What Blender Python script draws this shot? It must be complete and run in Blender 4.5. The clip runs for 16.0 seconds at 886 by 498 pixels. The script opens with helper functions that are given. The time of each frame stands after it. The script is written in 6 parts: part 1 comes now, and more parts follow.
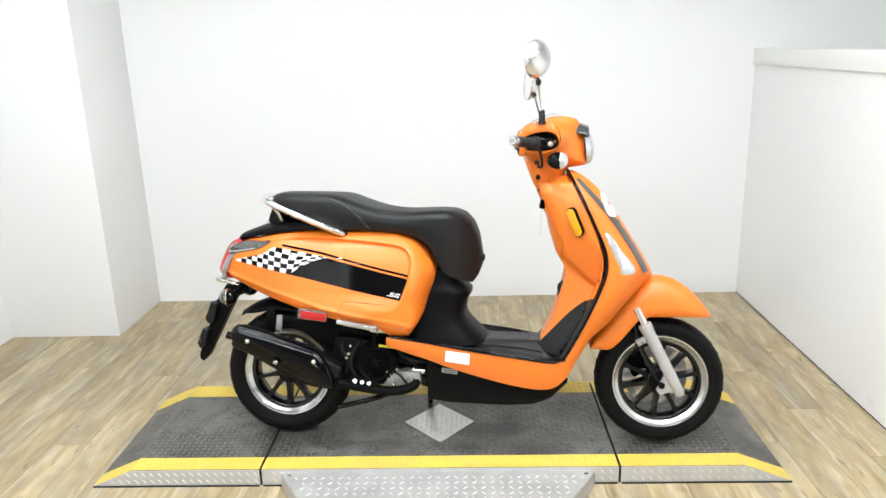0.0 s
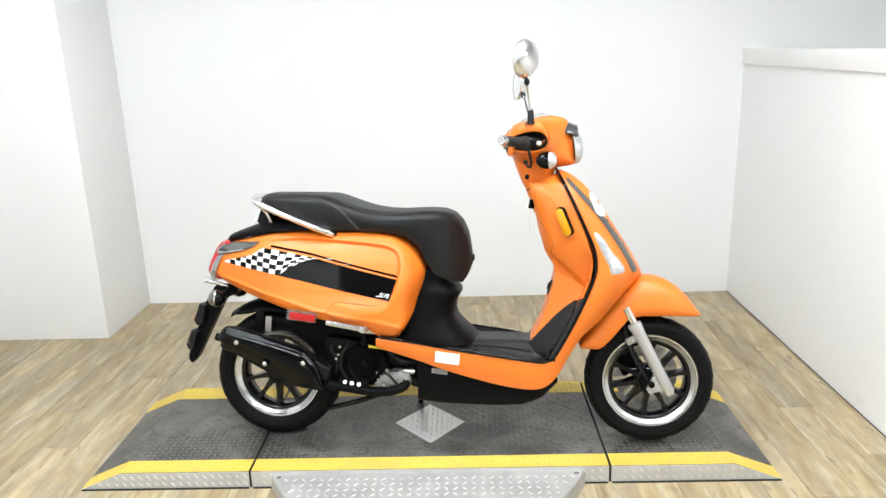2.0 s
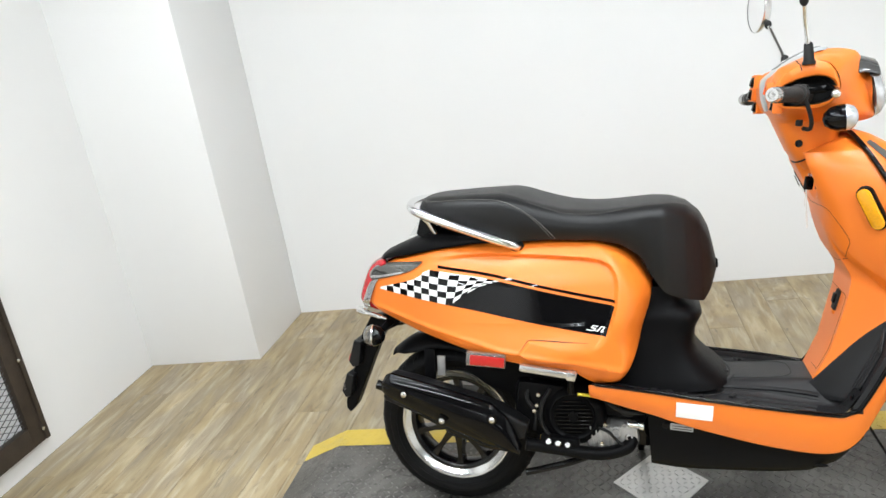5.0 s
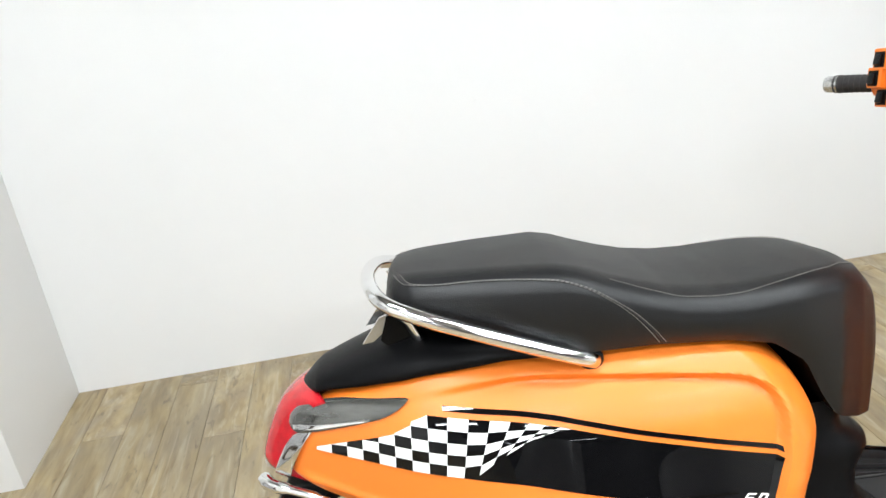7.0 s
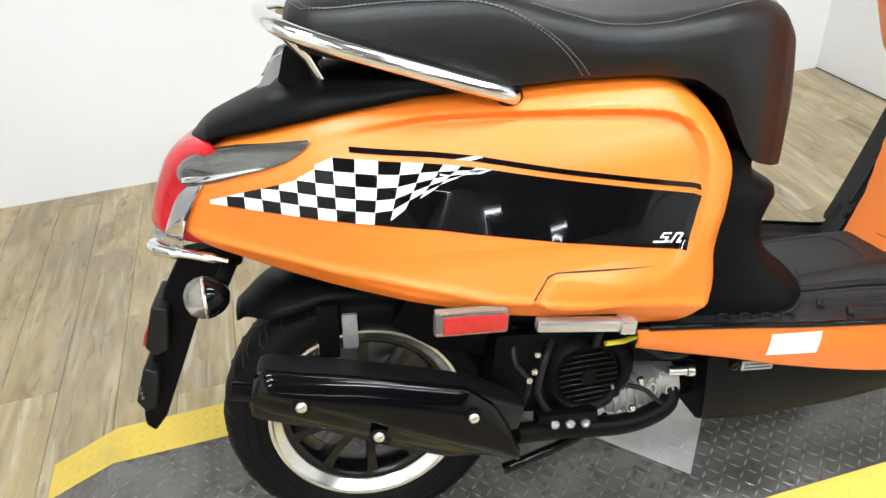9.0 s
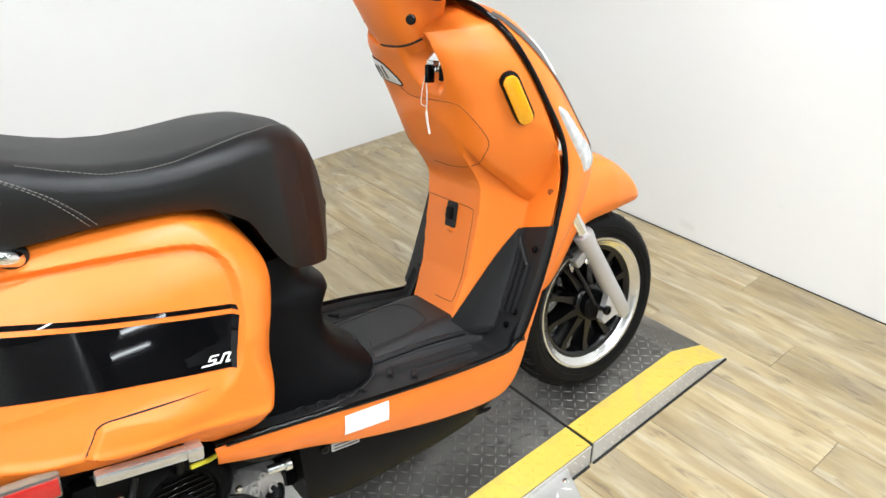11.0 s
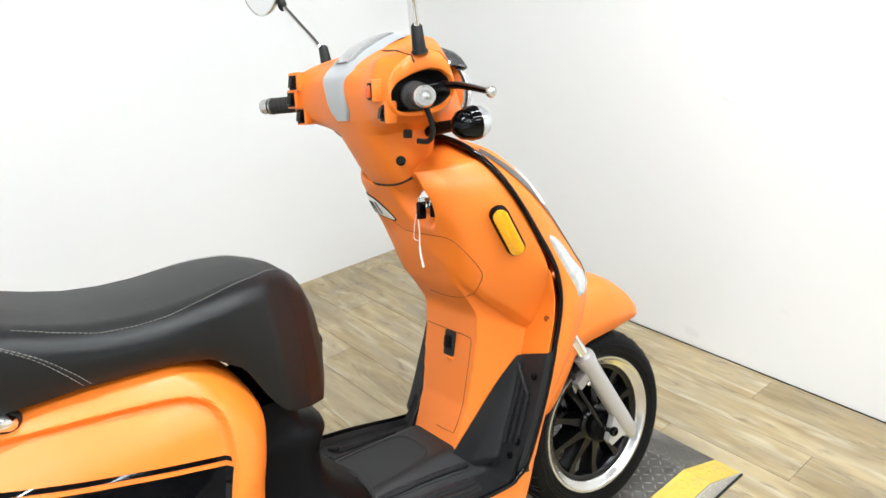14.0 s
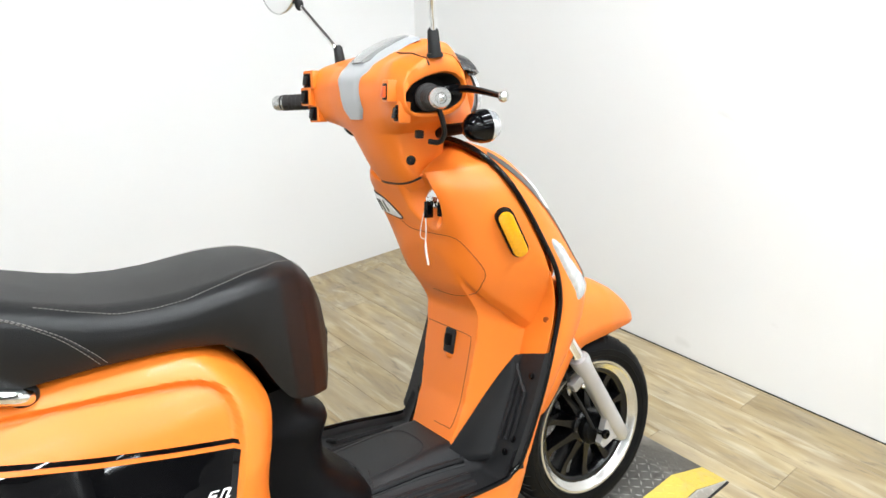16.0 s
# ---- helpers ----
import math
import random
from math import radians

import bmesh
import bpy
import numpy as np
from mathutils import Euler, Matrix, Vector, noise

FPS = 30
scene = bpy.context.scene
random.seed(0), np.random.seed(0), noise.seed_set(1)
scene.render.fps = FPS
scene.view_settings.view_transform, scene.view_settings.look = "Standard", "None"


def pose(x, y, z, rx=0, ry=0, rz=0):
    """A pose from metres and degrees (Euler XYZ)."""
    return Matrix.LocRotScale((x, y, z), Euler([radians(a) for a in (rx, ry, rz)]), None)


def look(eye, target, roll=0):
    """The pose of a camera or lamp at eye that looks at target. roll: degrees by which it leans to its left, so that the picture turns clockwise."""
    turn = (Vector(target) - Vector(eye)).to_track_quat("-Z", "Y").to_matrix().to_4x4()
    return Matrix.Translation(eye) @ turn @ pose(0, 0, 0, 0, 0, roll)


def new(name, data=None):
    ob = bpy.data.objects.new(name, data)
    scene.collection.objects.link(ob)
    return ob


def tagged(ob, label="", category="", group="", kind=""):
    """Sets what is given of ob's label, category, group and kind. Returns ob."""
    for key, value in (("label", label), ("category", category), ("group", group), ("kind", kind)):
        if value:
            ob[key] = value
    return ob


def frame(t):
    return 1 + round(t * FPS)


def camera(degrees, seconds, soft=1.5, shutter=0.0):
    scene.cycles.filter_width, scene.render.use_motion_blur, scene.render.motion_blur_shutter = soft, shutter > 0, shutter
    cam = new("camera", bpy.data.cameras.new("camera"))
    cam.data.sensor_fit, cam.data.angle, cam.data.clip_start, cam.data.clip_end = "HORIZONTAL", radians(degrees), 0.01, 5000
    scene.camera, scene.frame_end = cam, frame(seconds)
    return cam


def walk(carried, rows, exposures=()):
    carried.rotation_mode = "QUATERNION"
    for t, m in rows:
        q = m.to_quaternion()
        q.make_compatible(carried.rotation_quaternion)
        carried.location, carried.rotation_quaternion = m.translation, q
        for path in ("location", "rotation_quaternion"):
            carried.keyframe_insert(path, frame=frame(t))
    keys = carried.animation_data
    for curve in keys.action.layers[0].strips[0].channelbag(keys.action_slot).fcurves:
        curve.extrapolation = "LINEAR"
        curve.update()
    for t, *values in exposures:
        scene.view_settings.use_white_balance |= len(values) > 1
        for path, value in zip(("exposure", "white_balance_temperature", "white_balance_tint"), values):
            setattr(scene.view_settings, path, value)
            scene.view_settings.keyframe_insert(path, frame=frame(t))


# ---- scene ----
cam = camera(62.6, 16.0)
PATH = [
    (0, (0.674, -2.382, 1.4), (0.601, -0.458, 0.859), -1.7),
    (0.5, (0.682, -2.377, 1.4), (0.617, -0.456, 0.847), -2.0),
    (1, (0.682, -2.377, 1.396), (0.624, -0.453, 0.852), -2.1),
    (1.5, (0.684, -2.376, 1.396), (0.626, -0.453, 0.852), -1.8),
    (2, (0.686, -2.378, 1.396), (0.632, -0.453, 0.857), -1.8),
    (2.5, (0.684, -2.371, 1.399), (0.622, -0.448, 0.853), -1.9),
    (3, (0.685, -2.367, 1.4), (0.634, -0.438, 0.874), -1.3),
    (3.5, (0.744, -2.349, 1.392), (0.606, -0.438, 0.817), -1.3),
    (4, (0.767, -2.247, 1.37), (0.286, -0.413, 0.734), -3.7),
    (4.5, (0.581, -2.009, 1.391), (0.135, -0.138, 0.843), -7.3),
    (5, (0.472, -1.729, 1.367), (0.027, 0.124, 0.759), -9.4),
    (5.2, (0.427, -1.591, 1.362), (-0.038, 0.273, 0.809), -7.9),
    (7.3, (-0.044, -0.809, 1.312), (0.182, 1.009, 0.511), -6.9),
    (7.5, (-0.049, -0.795, 1.267), (0.156, 1.009, 0.429), -6.4),
    (8, (-0.064, -0.796, 1.192), (0.287, 0.86, 0.127), -3.1),
    (8.2, (-0.069, -0.816, 1.143), (0.247, 0.826, 0.045), -2.5),
    (10.3, (0.098, -0.864, 1.188), (0.875, 0.609, 0.081), -5.0),
    (10.5, (0.125, -0.876, 1.197), (1.003, 0.544, 0.096), -3.5),
    (11, (0.158, -0.943, 1.256), (1.269, 0.365, 0.229), -0.7),
    (11.5, (0.174, -0.971, 1.293), (1.381, 0.349, 0.4), -1.6),
    (12, (0.178, -0.974, 1.31), (1.4, 0.358, 0.453), -1.4),
    (12.5, (0.171, -0.972, 1.311), (1.35, 0.411, 0.475), -2.0),
    (13, (0.184, -0.96, 1.314), (1.414, 0.403, 0.521), -0.3),
    (13.5, (0.188, -0.95, 1.301), (1.396, 0.427, 0.5), -1.4),
    (14, (0.189, -0.945, 1.309), (1.369, 0.468, 0.526), -3.2),
    (14.5, (0.177, -0.943, 1.311), (1.351, 0.469, 0.519), -1.9),
    (15, (0.171, -0.946, 1.313), (1.39, 0.416, 0.501), 0.0),
    (15.5, (0.169, -0.946, 1.31), (1.373, 0.43, 0.499), -0.2),
    (16, (0.146, -0.956, 1.311), (1.349, 0.445, 0.543), -0.7),
]
walk(cam, [(t, look(eye, target, roll)) for t, eye, target, roll in PATH],
     exposures=[(0, 0.0), (2.0, 0.0), (3.0, -0.10), (5.0, -0.14), (7.5, 0.04), (8.0, 0.08), (10.5, 0.0), (12.5, -0.10), (14.5, 0.04), (16, 0.04)])

# ---- world and lights ----
world = bpy.data.worlds.new("room_air")
scene.world = world
world.use_nodes = True
world.node_tree.nodes["Background"].inputs[0].default_value = (0.9, 0.95, 1.0, 1)
world.node_tree.nodes["Background"].inputs[1].default_value = 0.05
CEILING = 2.75
TUBES = [(-0.45, -0.35), (1.30, -0.35), (-0.55, -1.7), (1.35, -1.7), (-0.75, -3.2), (1.2, -3.2), (3.2, -2.0), (1.0, -11.3), (0.2, -13.4), (-1.2, -9.2)]
TUBE_WATTS = 29.0


def tube_lamp(x, y):
    """The light of one two-tube fixture, shaded by its reflector."""
    for dy in (-0.04, 0.04):
        data = bpy.data.lights.new("fluorescent_glow", "AREA")
        data.shape, data.size, data.size_y = "RECTANGLE", 1.2, 0.03
        data.energy, data.color, data.spread = TUBE_WATTS / 2, (0.905, 0.962, 1.0), radians(168)
        ob = new("fluorescent_glow", data)
        ob.matrix_world = pose(x, y + dy, CEILING - 0.086)


for tx, ty in TUBES:
    tube_lamp(tx, ty)


# ---- materials ----
def material(name, base, rough=0.5, metal=0.0, coat=0.0, noise_scale=0.0, vary=0.0, bump=0.0, bump_scale=200.0,
             trans=0.0, ior=1.45, rough_vary=0.0, emit=0.0, per_object=0.0, stretch=(1, 1, 1), spec=0.5):
    m = bpy.data.materials.new(name)
    m.use_nodes = True
    nt = m.node_tree
    b = nt.nodes["Principled BSDF"]
    b.inputs["Base Color"].default_value = (*base, 1)
    b.inputs["Roughness"].default_value = rough
    b.inputs["Metallic"].default_value = metal
    b.inputs["Coat Weight"].default_value = coat
    b.inputs["Coat Roughness"].default_value = 0.08
    b.inputs["Transmission Weight"].default_value = trans
    b.inputs["IOR"].default_value = ior
    b.inputs["Specular IOR Level"].default_value = spec
    if emit:
        b.inputs["Emission Color"].default_value = (*base, 1)
        b.inputs["Emission Strength"].default_value = emit
    tc = nt.nodes.new("ShaderNodeTexCoord")
    mp = nt.nodes.new("ShaderNodeMapping")
    mp.inputs["Scale"].default_value = stretch
    nt.links.new(tc.outputs["Object"], mp.inputs["Vector"])
    if noise_scale:
        n = nt.nodes.new("ShaderNodeTexNoise")
        n.inputs["Scale"].default_value = noise_scale
        n.inputs["Detail"].default_value = 5
        nt.links.new(mp.outputs[0], n.inputs["Vector"])
        if vary:
            mx = nt.nodes.new("ShaderNodeMix")
            mx.data_type = "RGBA"
            mx.inputs[6].default_value = (*[c * (1 - vary) for c in base], 1)
            mx.inputs[7].default_value = (*[min(1, c * (1 + vary)) for c in base], 1)
            nt.links.new(n.outputs["Fac"], mx.inputs[0])
            out = mx.outputs[2]
            if per_object:
                info = nt.nodes.new("ShaderNodeObjectInfo")
                mr = nt.nodes.new("ShaderNodeMapRange")
                mr.inputs[3].default_value, mr.inputs[4].default_value = 1 - per_object, 1 + per_object
                nt.links.new(info.outputs["Random"], mr.inputs[0])
                hsv = nt.nodes.new("ShaderNodeHueSaturation")
                nt.links.new(mr.outputs[0], hsv.inputs["Value"])
                nt.links.new(out, hsv.inputs["Color"])
                out = hsv.outputs[0]
            nt.links.new(out, b.inputs["Base Color"])
        if rough_vary:
            mr = nt.nodes.new("ShaderNodeMapRange")
            mr.inputs[3].default_value, mr.inputs[4].default_value = rough - rough_vary, rough + rough_vary
            nt.links.new(n.outputs["Fac"], mr.inputs[0])
            nt.links.new(mr.outputs[0], b.inputs["Roughness"])
    if bump:
        n2 = nt.nodes.new("ShaderNodeTexNoise")
        n2.inputs["Scale"].default_value = bump_scale
        n2.inputs["Detail"].default_value = 3
        nt.links.new(mp.outputs[0], n2.inputs["Vector"])
        bp = nt.nodes.new("ShaderNodeBump")
        bp.inputs["Strength"].default_value = bump
        bp.inputs["Distance"].default_value = 0.002
        nt.links.new(n2.outputs["Fac"], bp.inputs["Height"])
        nt.links.new(bp.outputs[0], b.inputs["Normal"])
    return m


ORANGE = material("satin_orange_paint", (0.80, 0.188, 0.017), 0.43, noise_scale=3, rough_vary=0.05, bump=0.03, bump_scale=900, coat=0.06, spec=0.6)
BLACKPLAST = material("grained_black_plastic", (0.0032, 0.0032, 0.0036), 0.42, noise_scale=6, vary=0.2, rough_vary=0.08, bump=0.15, bump_scale=900, spec=0.10)
TRAYPLAST = material("footwell_plastic", (0.0125, 0.0125, 0.0132), 0.40, noise_scale=8, vary=0.25, rough_vary=0.1, bump=0.2, bump_scale=900, spec=0.28)
GLOSSBLACK = material("gloss_black_enamel", (0.0022, 0.0022, 0.0026), 0.07, noise_scale=20, rough_vary=0.03, spec=0.26)
DECALBLACK = material("black_vinyl_decal", (0.0025, 0.0025, 0.003), 0.03, noise_scale=9, rough_vary=0.01, spec=0.36)
DECALWHITE = material("white_vinyl_decal", (0.8, 0.8, 0.79), 0.25, noise_scale=30, vary=0.04)
VINYL = material("seat_vinyl", (0.0050, 0.0051, 0.0057), 0.40, noise_scale=12, vary=0.2, rough_vary=0.06, bump=0.25, bump_scale=650, spec=0.42)
VINYLTOP = material("seat_top_vinyl", (0.0085, 0.0082, 0.0083), 0.46, noise_scale=12, vary=0.2, rough_vary=0.05, bump=0.4, bump_scale=500, spec=0.40)
THREAD = material("grey_thread", (0.17, 0.16, 0.15), 0.8, noise_scale=300, vary=0.2)
RUBBER = material("tyre_rubber", (0.004, 0.004, 0.0043), 0.58, noise_scale=40, vary=0.3, rough_vary=0.1, bump=0.2, bump_scale=400, spec=0.15)
GRIPRUB = material("grip_rubber", (0.03, 0.028, 0.027), 0.6, noise_scale=60, vary=0.2, bump=0.4, bump_scale=700, spec=0.25)
CHROME = material("chrome_plate", (0.82, 0.82, 0.82), 0.07, metal=1.0, noise_scale=25, rough_vary=0.03)
MIRROR = material("mirror_glass", (0.9, 0.9, 0.9), 0.015, metal=1.0)
RIMSILVER = material("machined_rim", (0.66, 0.66, 0.65), 0.22, metal=0.92, noise_scale=30, vary=0.05, rough_vary=0.05)
RIMBLACK = material("black_wheel_paint", (0.003, 0.003, 0.0033), 0.22, noise_scale=20, vary=0.3, spec=0.4)
FORKSILVER = material("silver_fork_paint", (0.46, 0.45, 0.44), 0.38, metal=0.35, noise_scale=25, vary=0.05, rough_vary=0.06)
ALLOY = material("cast_alloy", (0.40, 0.39, 0.375), 0.48, metal=0.6, noise_scale=40, vary=0.25, bump=0.5, bump_scale=300)
STEEL = material("zinc_bolt", (0.7, 0.7, 0.68), 0.25, metal=1.0, noise_scale=60, vary=0.1)
DISCSTEEL = material("brake_steel", (0.72, 0.71, 0.69), 0.30, metal=0.9, noise_scale=60, vary=0.1)
AMBER = material("amber_reflector", (0.75, 0.33, 0.004), 0.2, noise_scale=220, vary=0.25, coat=0.6)
REDLENS = material("red_lens", (0.45, 0.006, 0.012), 0.14, noise_scale=60, vary=0.45, coat=0.25)
REDREF = material("red_reflector", (0.42, 0.016, 0.014), 0.2, noise_scale=240, vary=0.3, coat=0.6)
SMOKE = material("smoked_lens", (0.10, 0.10, 0.092), 0.06, noise_scale=26, vary=0.75, coat=1.0, metal=0.55, stretch=(0.5, 1, 3))
GREYTRIM = material("dark_grey_trim", (0.09, 0.085, 0.08), 0.35, noise_scale=12, vary=0.15)
SILVERTRIM = material("silver_plastic", (0.46, 0.47, 0.48), 0.34, metal=0.35, noise_scale=20, vary=0.05)
DIALGLASS = material("instrument_window", (0.22, 0.22, 0.22), 0.1, noise_scale=10, vary=0.3, coat=1.0)
MIRRORSHELL = material("satin_chrome_shell", (0.80, 0.80, 0.79), 0.24, metal=0.9, noise_scale=20, rough_vary=0.04)
BADGE = material("bright_badge_metal", (0.82, 0.82, 0.81), 0.3, metal=0.35, noise_scale=60, vary=0.06)
SATINBLACK = material("heatproof_satin_black", (0.006, 0.006, 0.0064), 0.45, noise_scale=25, vary=0.3, rough_vary=0.08, bump=0.2, bump_scale=500, spec=0.3)
SATINALU = material("brushed_alloy_peg", (0.6, 0.6, 0.59), 0.22, metal=0.8, noise_scale=40, vary=0.08)
LENSWHITE = material("clear_moulded_lens", (0.55, 0.53, 0.50), 0.10, noise_scale=70, vary=0.35, trans=0.85, coat=0.6)
LAMPGLASS = material("faceted_lamp_glass", (0.62, 0.64, 0.66), 0.10, metal=0.5, noise_scale=55, vary=0.5, coat=1.0)
DARKCHROME = material("dark_tinted_visor", (0.10, 0.10, 0.10), 0.16, metal=0.5, noise_scale=20, vary=0.2, coat=0.5)
YELLOWWIRE = material("yellow_cable", (0.8, 0.7, 0.05), 0.4)
CABLE = material("black_rubber_hose", (0.012, 0.012, 0.012), 0.45, noise_scale=30, vary=0.2, spec=0.25)
SWITCHRED = material("red_switch", (0.7, 0.1, 0.02), 0.35)
PAPER = material("white_sticker_paper", (0.82, 0.82, 0.81), 0.5, noise_scale=50, vary=0.03)
TAGCLEAR = material("clear_zip_tie", (0.75, 0.72, 0.68), 0.25, noise_scale=60, vary=0.1)

WALL = material("white_wall_paint", (0.80, 0.80, 0.795), 0.55, noise_scale=1.2, vary=0.02, rough_vary=0.06, bump=0.12, bump_scale=120)


def scuffs(m, scale, lo, hi, tint):
    """Sparse grey marks on a painted wall."""
    nt = m.node_tree
    b = nt.nodes["Principled BSDF"]
    src = b.inputs["Base Color"].links[0].from_socket
    tc = nt.nodes.new("ShaderNodeTexCoord")
    mp = nt.nodes.new("ShaderNodeMapping")
    mp.inputs["Scale"].default_value = (1.0, 1.0, 2.2)
    n = nt.nodes.new("ShaderNodeTexNoise")
    n.inputs["Scale"].default_value, n.inputs["Detail"].default_value = scale, 6
    n.inputs["Distortion"].default_value = 1.5
    mr = nt.nodes.new("ShaderNodeMapRange")
    mr.inputs[1].default_value, mr.inputs[2].default_value = lo, hi
    mr.inputs[3].default_value, mr.inputs[4].default_value = 0.0, 0.55
    mx = nt.nodes.new("ShaderNodeMix")
    mx.data_type = "RGBA"
    mx.inputs[7].default_value = (*tint, 1)
    nt.links.new(tc.outputs["Object"], mp.inputs["Vector"])
    nt.links.new(mp.outputs[0], n.inputs["Vector"])
    nt.links.new(n.outputs["Fac"], mr.inputs[0])
    nt.links.new(mr.outputs[0], mx.inputs[0])
    nt.links.new(src, mx.inputs[6])
    nt.links.new(mx.outputs[2], b.inputs["Base Color"])


scuffs(WALL, 3.0, 0.72, 0.90, (0.50, 0.49, 0.47))
# Ceiling stays out of view; its grey keeps gloss black reflecting little.
CEIL = material("unseen_ceiling_paint", (0.25, 0.25, 0.247), 0.85, noise_scale=2, vary=0.03)
TRIMWHITE = material("white_cap_paint", (0.82, 0.815, 0.8), 0.4, noise_scale=3, vary=0.02)
# Lozenges lighter than the plate: polished wear, plus highlights put into the colour.
TREADTOP = material("worn_highlit_tread_steel", (0.235, 0.228, 0.212), 0.36, metal=0.5, noise_scale=26, vary=0.6, rough_vary=0.12, bump=0.3, bump_scale=250)
DIAMOND = material("dull_tread_steel", (0.092, 0.087, 0.079), 0.40, metal=0.4, noise_scale=9, vary=0.6, rough_vary=0.14, bump=0.3, bump_scale=250)
BRIGHTPLATE = material("bright_tread_aluminium", (0.68, 0.67, 0.65), 0.36, metal=0.5, noise_scale=9, vary=0.25, rough_vary=0.1, bump=0.25, bump_scale=250)
GREYPLATE = material("grimy_tread_aluminium", (0.42, 0.41, 0.39), 0.45, metal=0.35, noise_scale=14, vary=0.35, rough_vary=0.1, bump=0.25, bump_scale=250)
SKIRTPLATE = material("pale_skirt_aluminium", (0.54, 0.53, 0.505), 0.45, metal=0.25, noise_scale=14, vary=0.2, rough_vary=0.1, bump=0.25, bump_scale=250)
YELLOW = material("yellow_safety_paint", (0.62, 0.45, 0.075), 0.5, noise_scale=10, vary=0.12, rough_vary=0.1, bump=0.2, bump_scale=250)
scuffs(DIAMOND, 3.2, 0.42, 0.70, (0.27, 0.26, 0.24))
scuffs(DIAMOND, 24.0, 0.54, 0.66, (0.035, 0.032, 0.028))
scuffs(TREADTOP, 4.0, 0.45, 0.62, (0.16, 0.15, 0.14))
scuffs(YELLOW, 7.0, 0.55, 0.72, (0.42, 0.34, 0.14))
# Near-black of gaps and rubber; also painted shade in the scoop and beside ribs.
GAP = material("dark_gap_rubber_shade", (0.012, 0.012, 0.012), 0.8)
RUSTSTEEL = material("rusty_frame_steel", (0.055, 0.042, 0.032), 0.55, metal=0.4, noise_scale=14, vary=0.6, rough_vary=0.15, bump=0.4, bump_scale=120)
MESHWIRE = material("grey_expanded_mesh", (0.09, 0.09, 0.092), 0.5, metal=0.4, noise_scale=60, vary=0.3)
# Unseen wall added behind the camera, dark so glossy decals reflect black.
FARWALL = material("unseen_dark_wall", (0.12, 0.118, 0.114), 0.7, noise_scale=2, vary=0.1)
TUBEGLOW = material("lit_fluorescent_tube", (0.905, 0.962, 1.0), 0.4, emit=34.0)
BACKING = material("white_door_backing", (0.75, 0.76, 0.78), 0.6, noise_scale=4, vary=0.03)


def plank_material():
    m = bpy.data.materials.new("vinyl_oak_plank")
    m.use_nodes = True
    nt = m.node_tree
    b = nt.nodes["Principled BSDF"]
    tc = nt.nodes.new("ShaderNodeTexCoord")
    info = nt.nodes.new("ShaderNodeObjectInfo")
    off = nt.nodes.new("ShaderNodeVectorMath")
    off.operation = "MULTIPLY_ADD"
    comb = nt.nodes.new("ShaderNodeCombineXYZ")
    for k in range(3):
        nt.links.new(info.outputs["Random"], comb.inputs[k])
    off.inputs[1].default_value = (37, 53, 11)
    nt.links.new(comb.outputs[0], off.inputs[0])
    nt.links.new(tc.outputs["Object"], off.inputs[2])
    mp = nt.nodes.new("ShaderNodeMapping")
    mp.inputs["Scale"].default_value = (1, 0.17, 1)
    nt.links.new(off.outputs[0], mp.inputs["Vector"])
    n = nt.nodes.new("ShaderNodeTexNoise")
    n.inputs["Scale"].default_value, n.inputs["Detail"].default_value = 19, 7
    n.inputs["Distortion"].default_value = 0.6
    nt.links.new(mp.outputs[0], n.inputs["Vector"])
    fine = nt.nodes.new("ShaderNodeTexNoise")
    fine.inputs["Scale"].default_value, fine.inputs["Detail"].default_value = 70, 4
    nt.links.new(mp.outputs[0], fine.inputs["Vector"])
    ramp = nt.nodes.new("ShaderNodeValToRGB")
    e = ramp.color_ramp.elements
    e[0].position, e[0].color = 0.30, (0.27, 0.195, 0.098, 1)
    e[1].position, e[1].color = 0.72, (0.53, 0.432, 0.268, 1)
    mid = e.new(0.5)
    mid.color = (0.405, 0.310, 0.168, 1)
    nt.links.new(n.outputs["Fac"], ramp.inputs[0])

    def stain(src, scale, stretch, lo, hi, most, tint):
        sm = nt.nodes.new("ShaderNodeMapping")
        sm.inputs["Scale"].default_value = (1, stretch, 1)
        nt.links.new(off.outputs[0], sm.inputs["Vector"])
        sn = nt.nodes.new("ShaderNodeTexNoise")
        sn.inputs["Scale"].default_value, sn.inputs["Detail"].default_value = scale, 5
        sn.inputs["Distortion"].default_value = 0.8
        nt.links.new(sm.outputs[0], sn.inputs["Vector"])
        sr = nt.nodes.new("ShaderNodeMapRange")
        sr.inputs[1].default_value, sr.inputs[2].default_value = lo, hi
        sr.inputs[3].default_value, sr.inputs[4].default_value = 0.0, most
        nt.links.new(sn.outputs["Fac"], sr.inputs[0])
        sx = nt.nodes.new("ShaderNodeMix")
        sx.data_type = "RGBA"
        sx.inputs[7].default_value = (*tint, 1)
        nt.links.new(sr.outputs[0], sx.inputs[0])
        nt.links.new(src, sx.inputs[6])
        return sx.outputs[2]

    # greyed patches, pale limed streaks and small dark knots of the printed oak
    oak = stain(ramp.outputs[0], 9, 0.35, 0.42, 0.66, 0.70, (0.315, 0.262, 0.190))
    oak = stain(oak, 34, 0.10, 0.54, 0.72, 0.55, (0.60, 0.535, 0.400))
    oak = stain(oak, 42, 0.22, 0.60, 0.74, 0.70, (0.165, 0.125, 0.082))
    mx = nt.nodes.new("ShaderNodeMix")
    mx.data_type, mx.blend_type = "RGBA", "MULTIPLY"
    mx.inputs[0].default_value = 0.35
    nt.links.new(oak, mx.inputs[6])
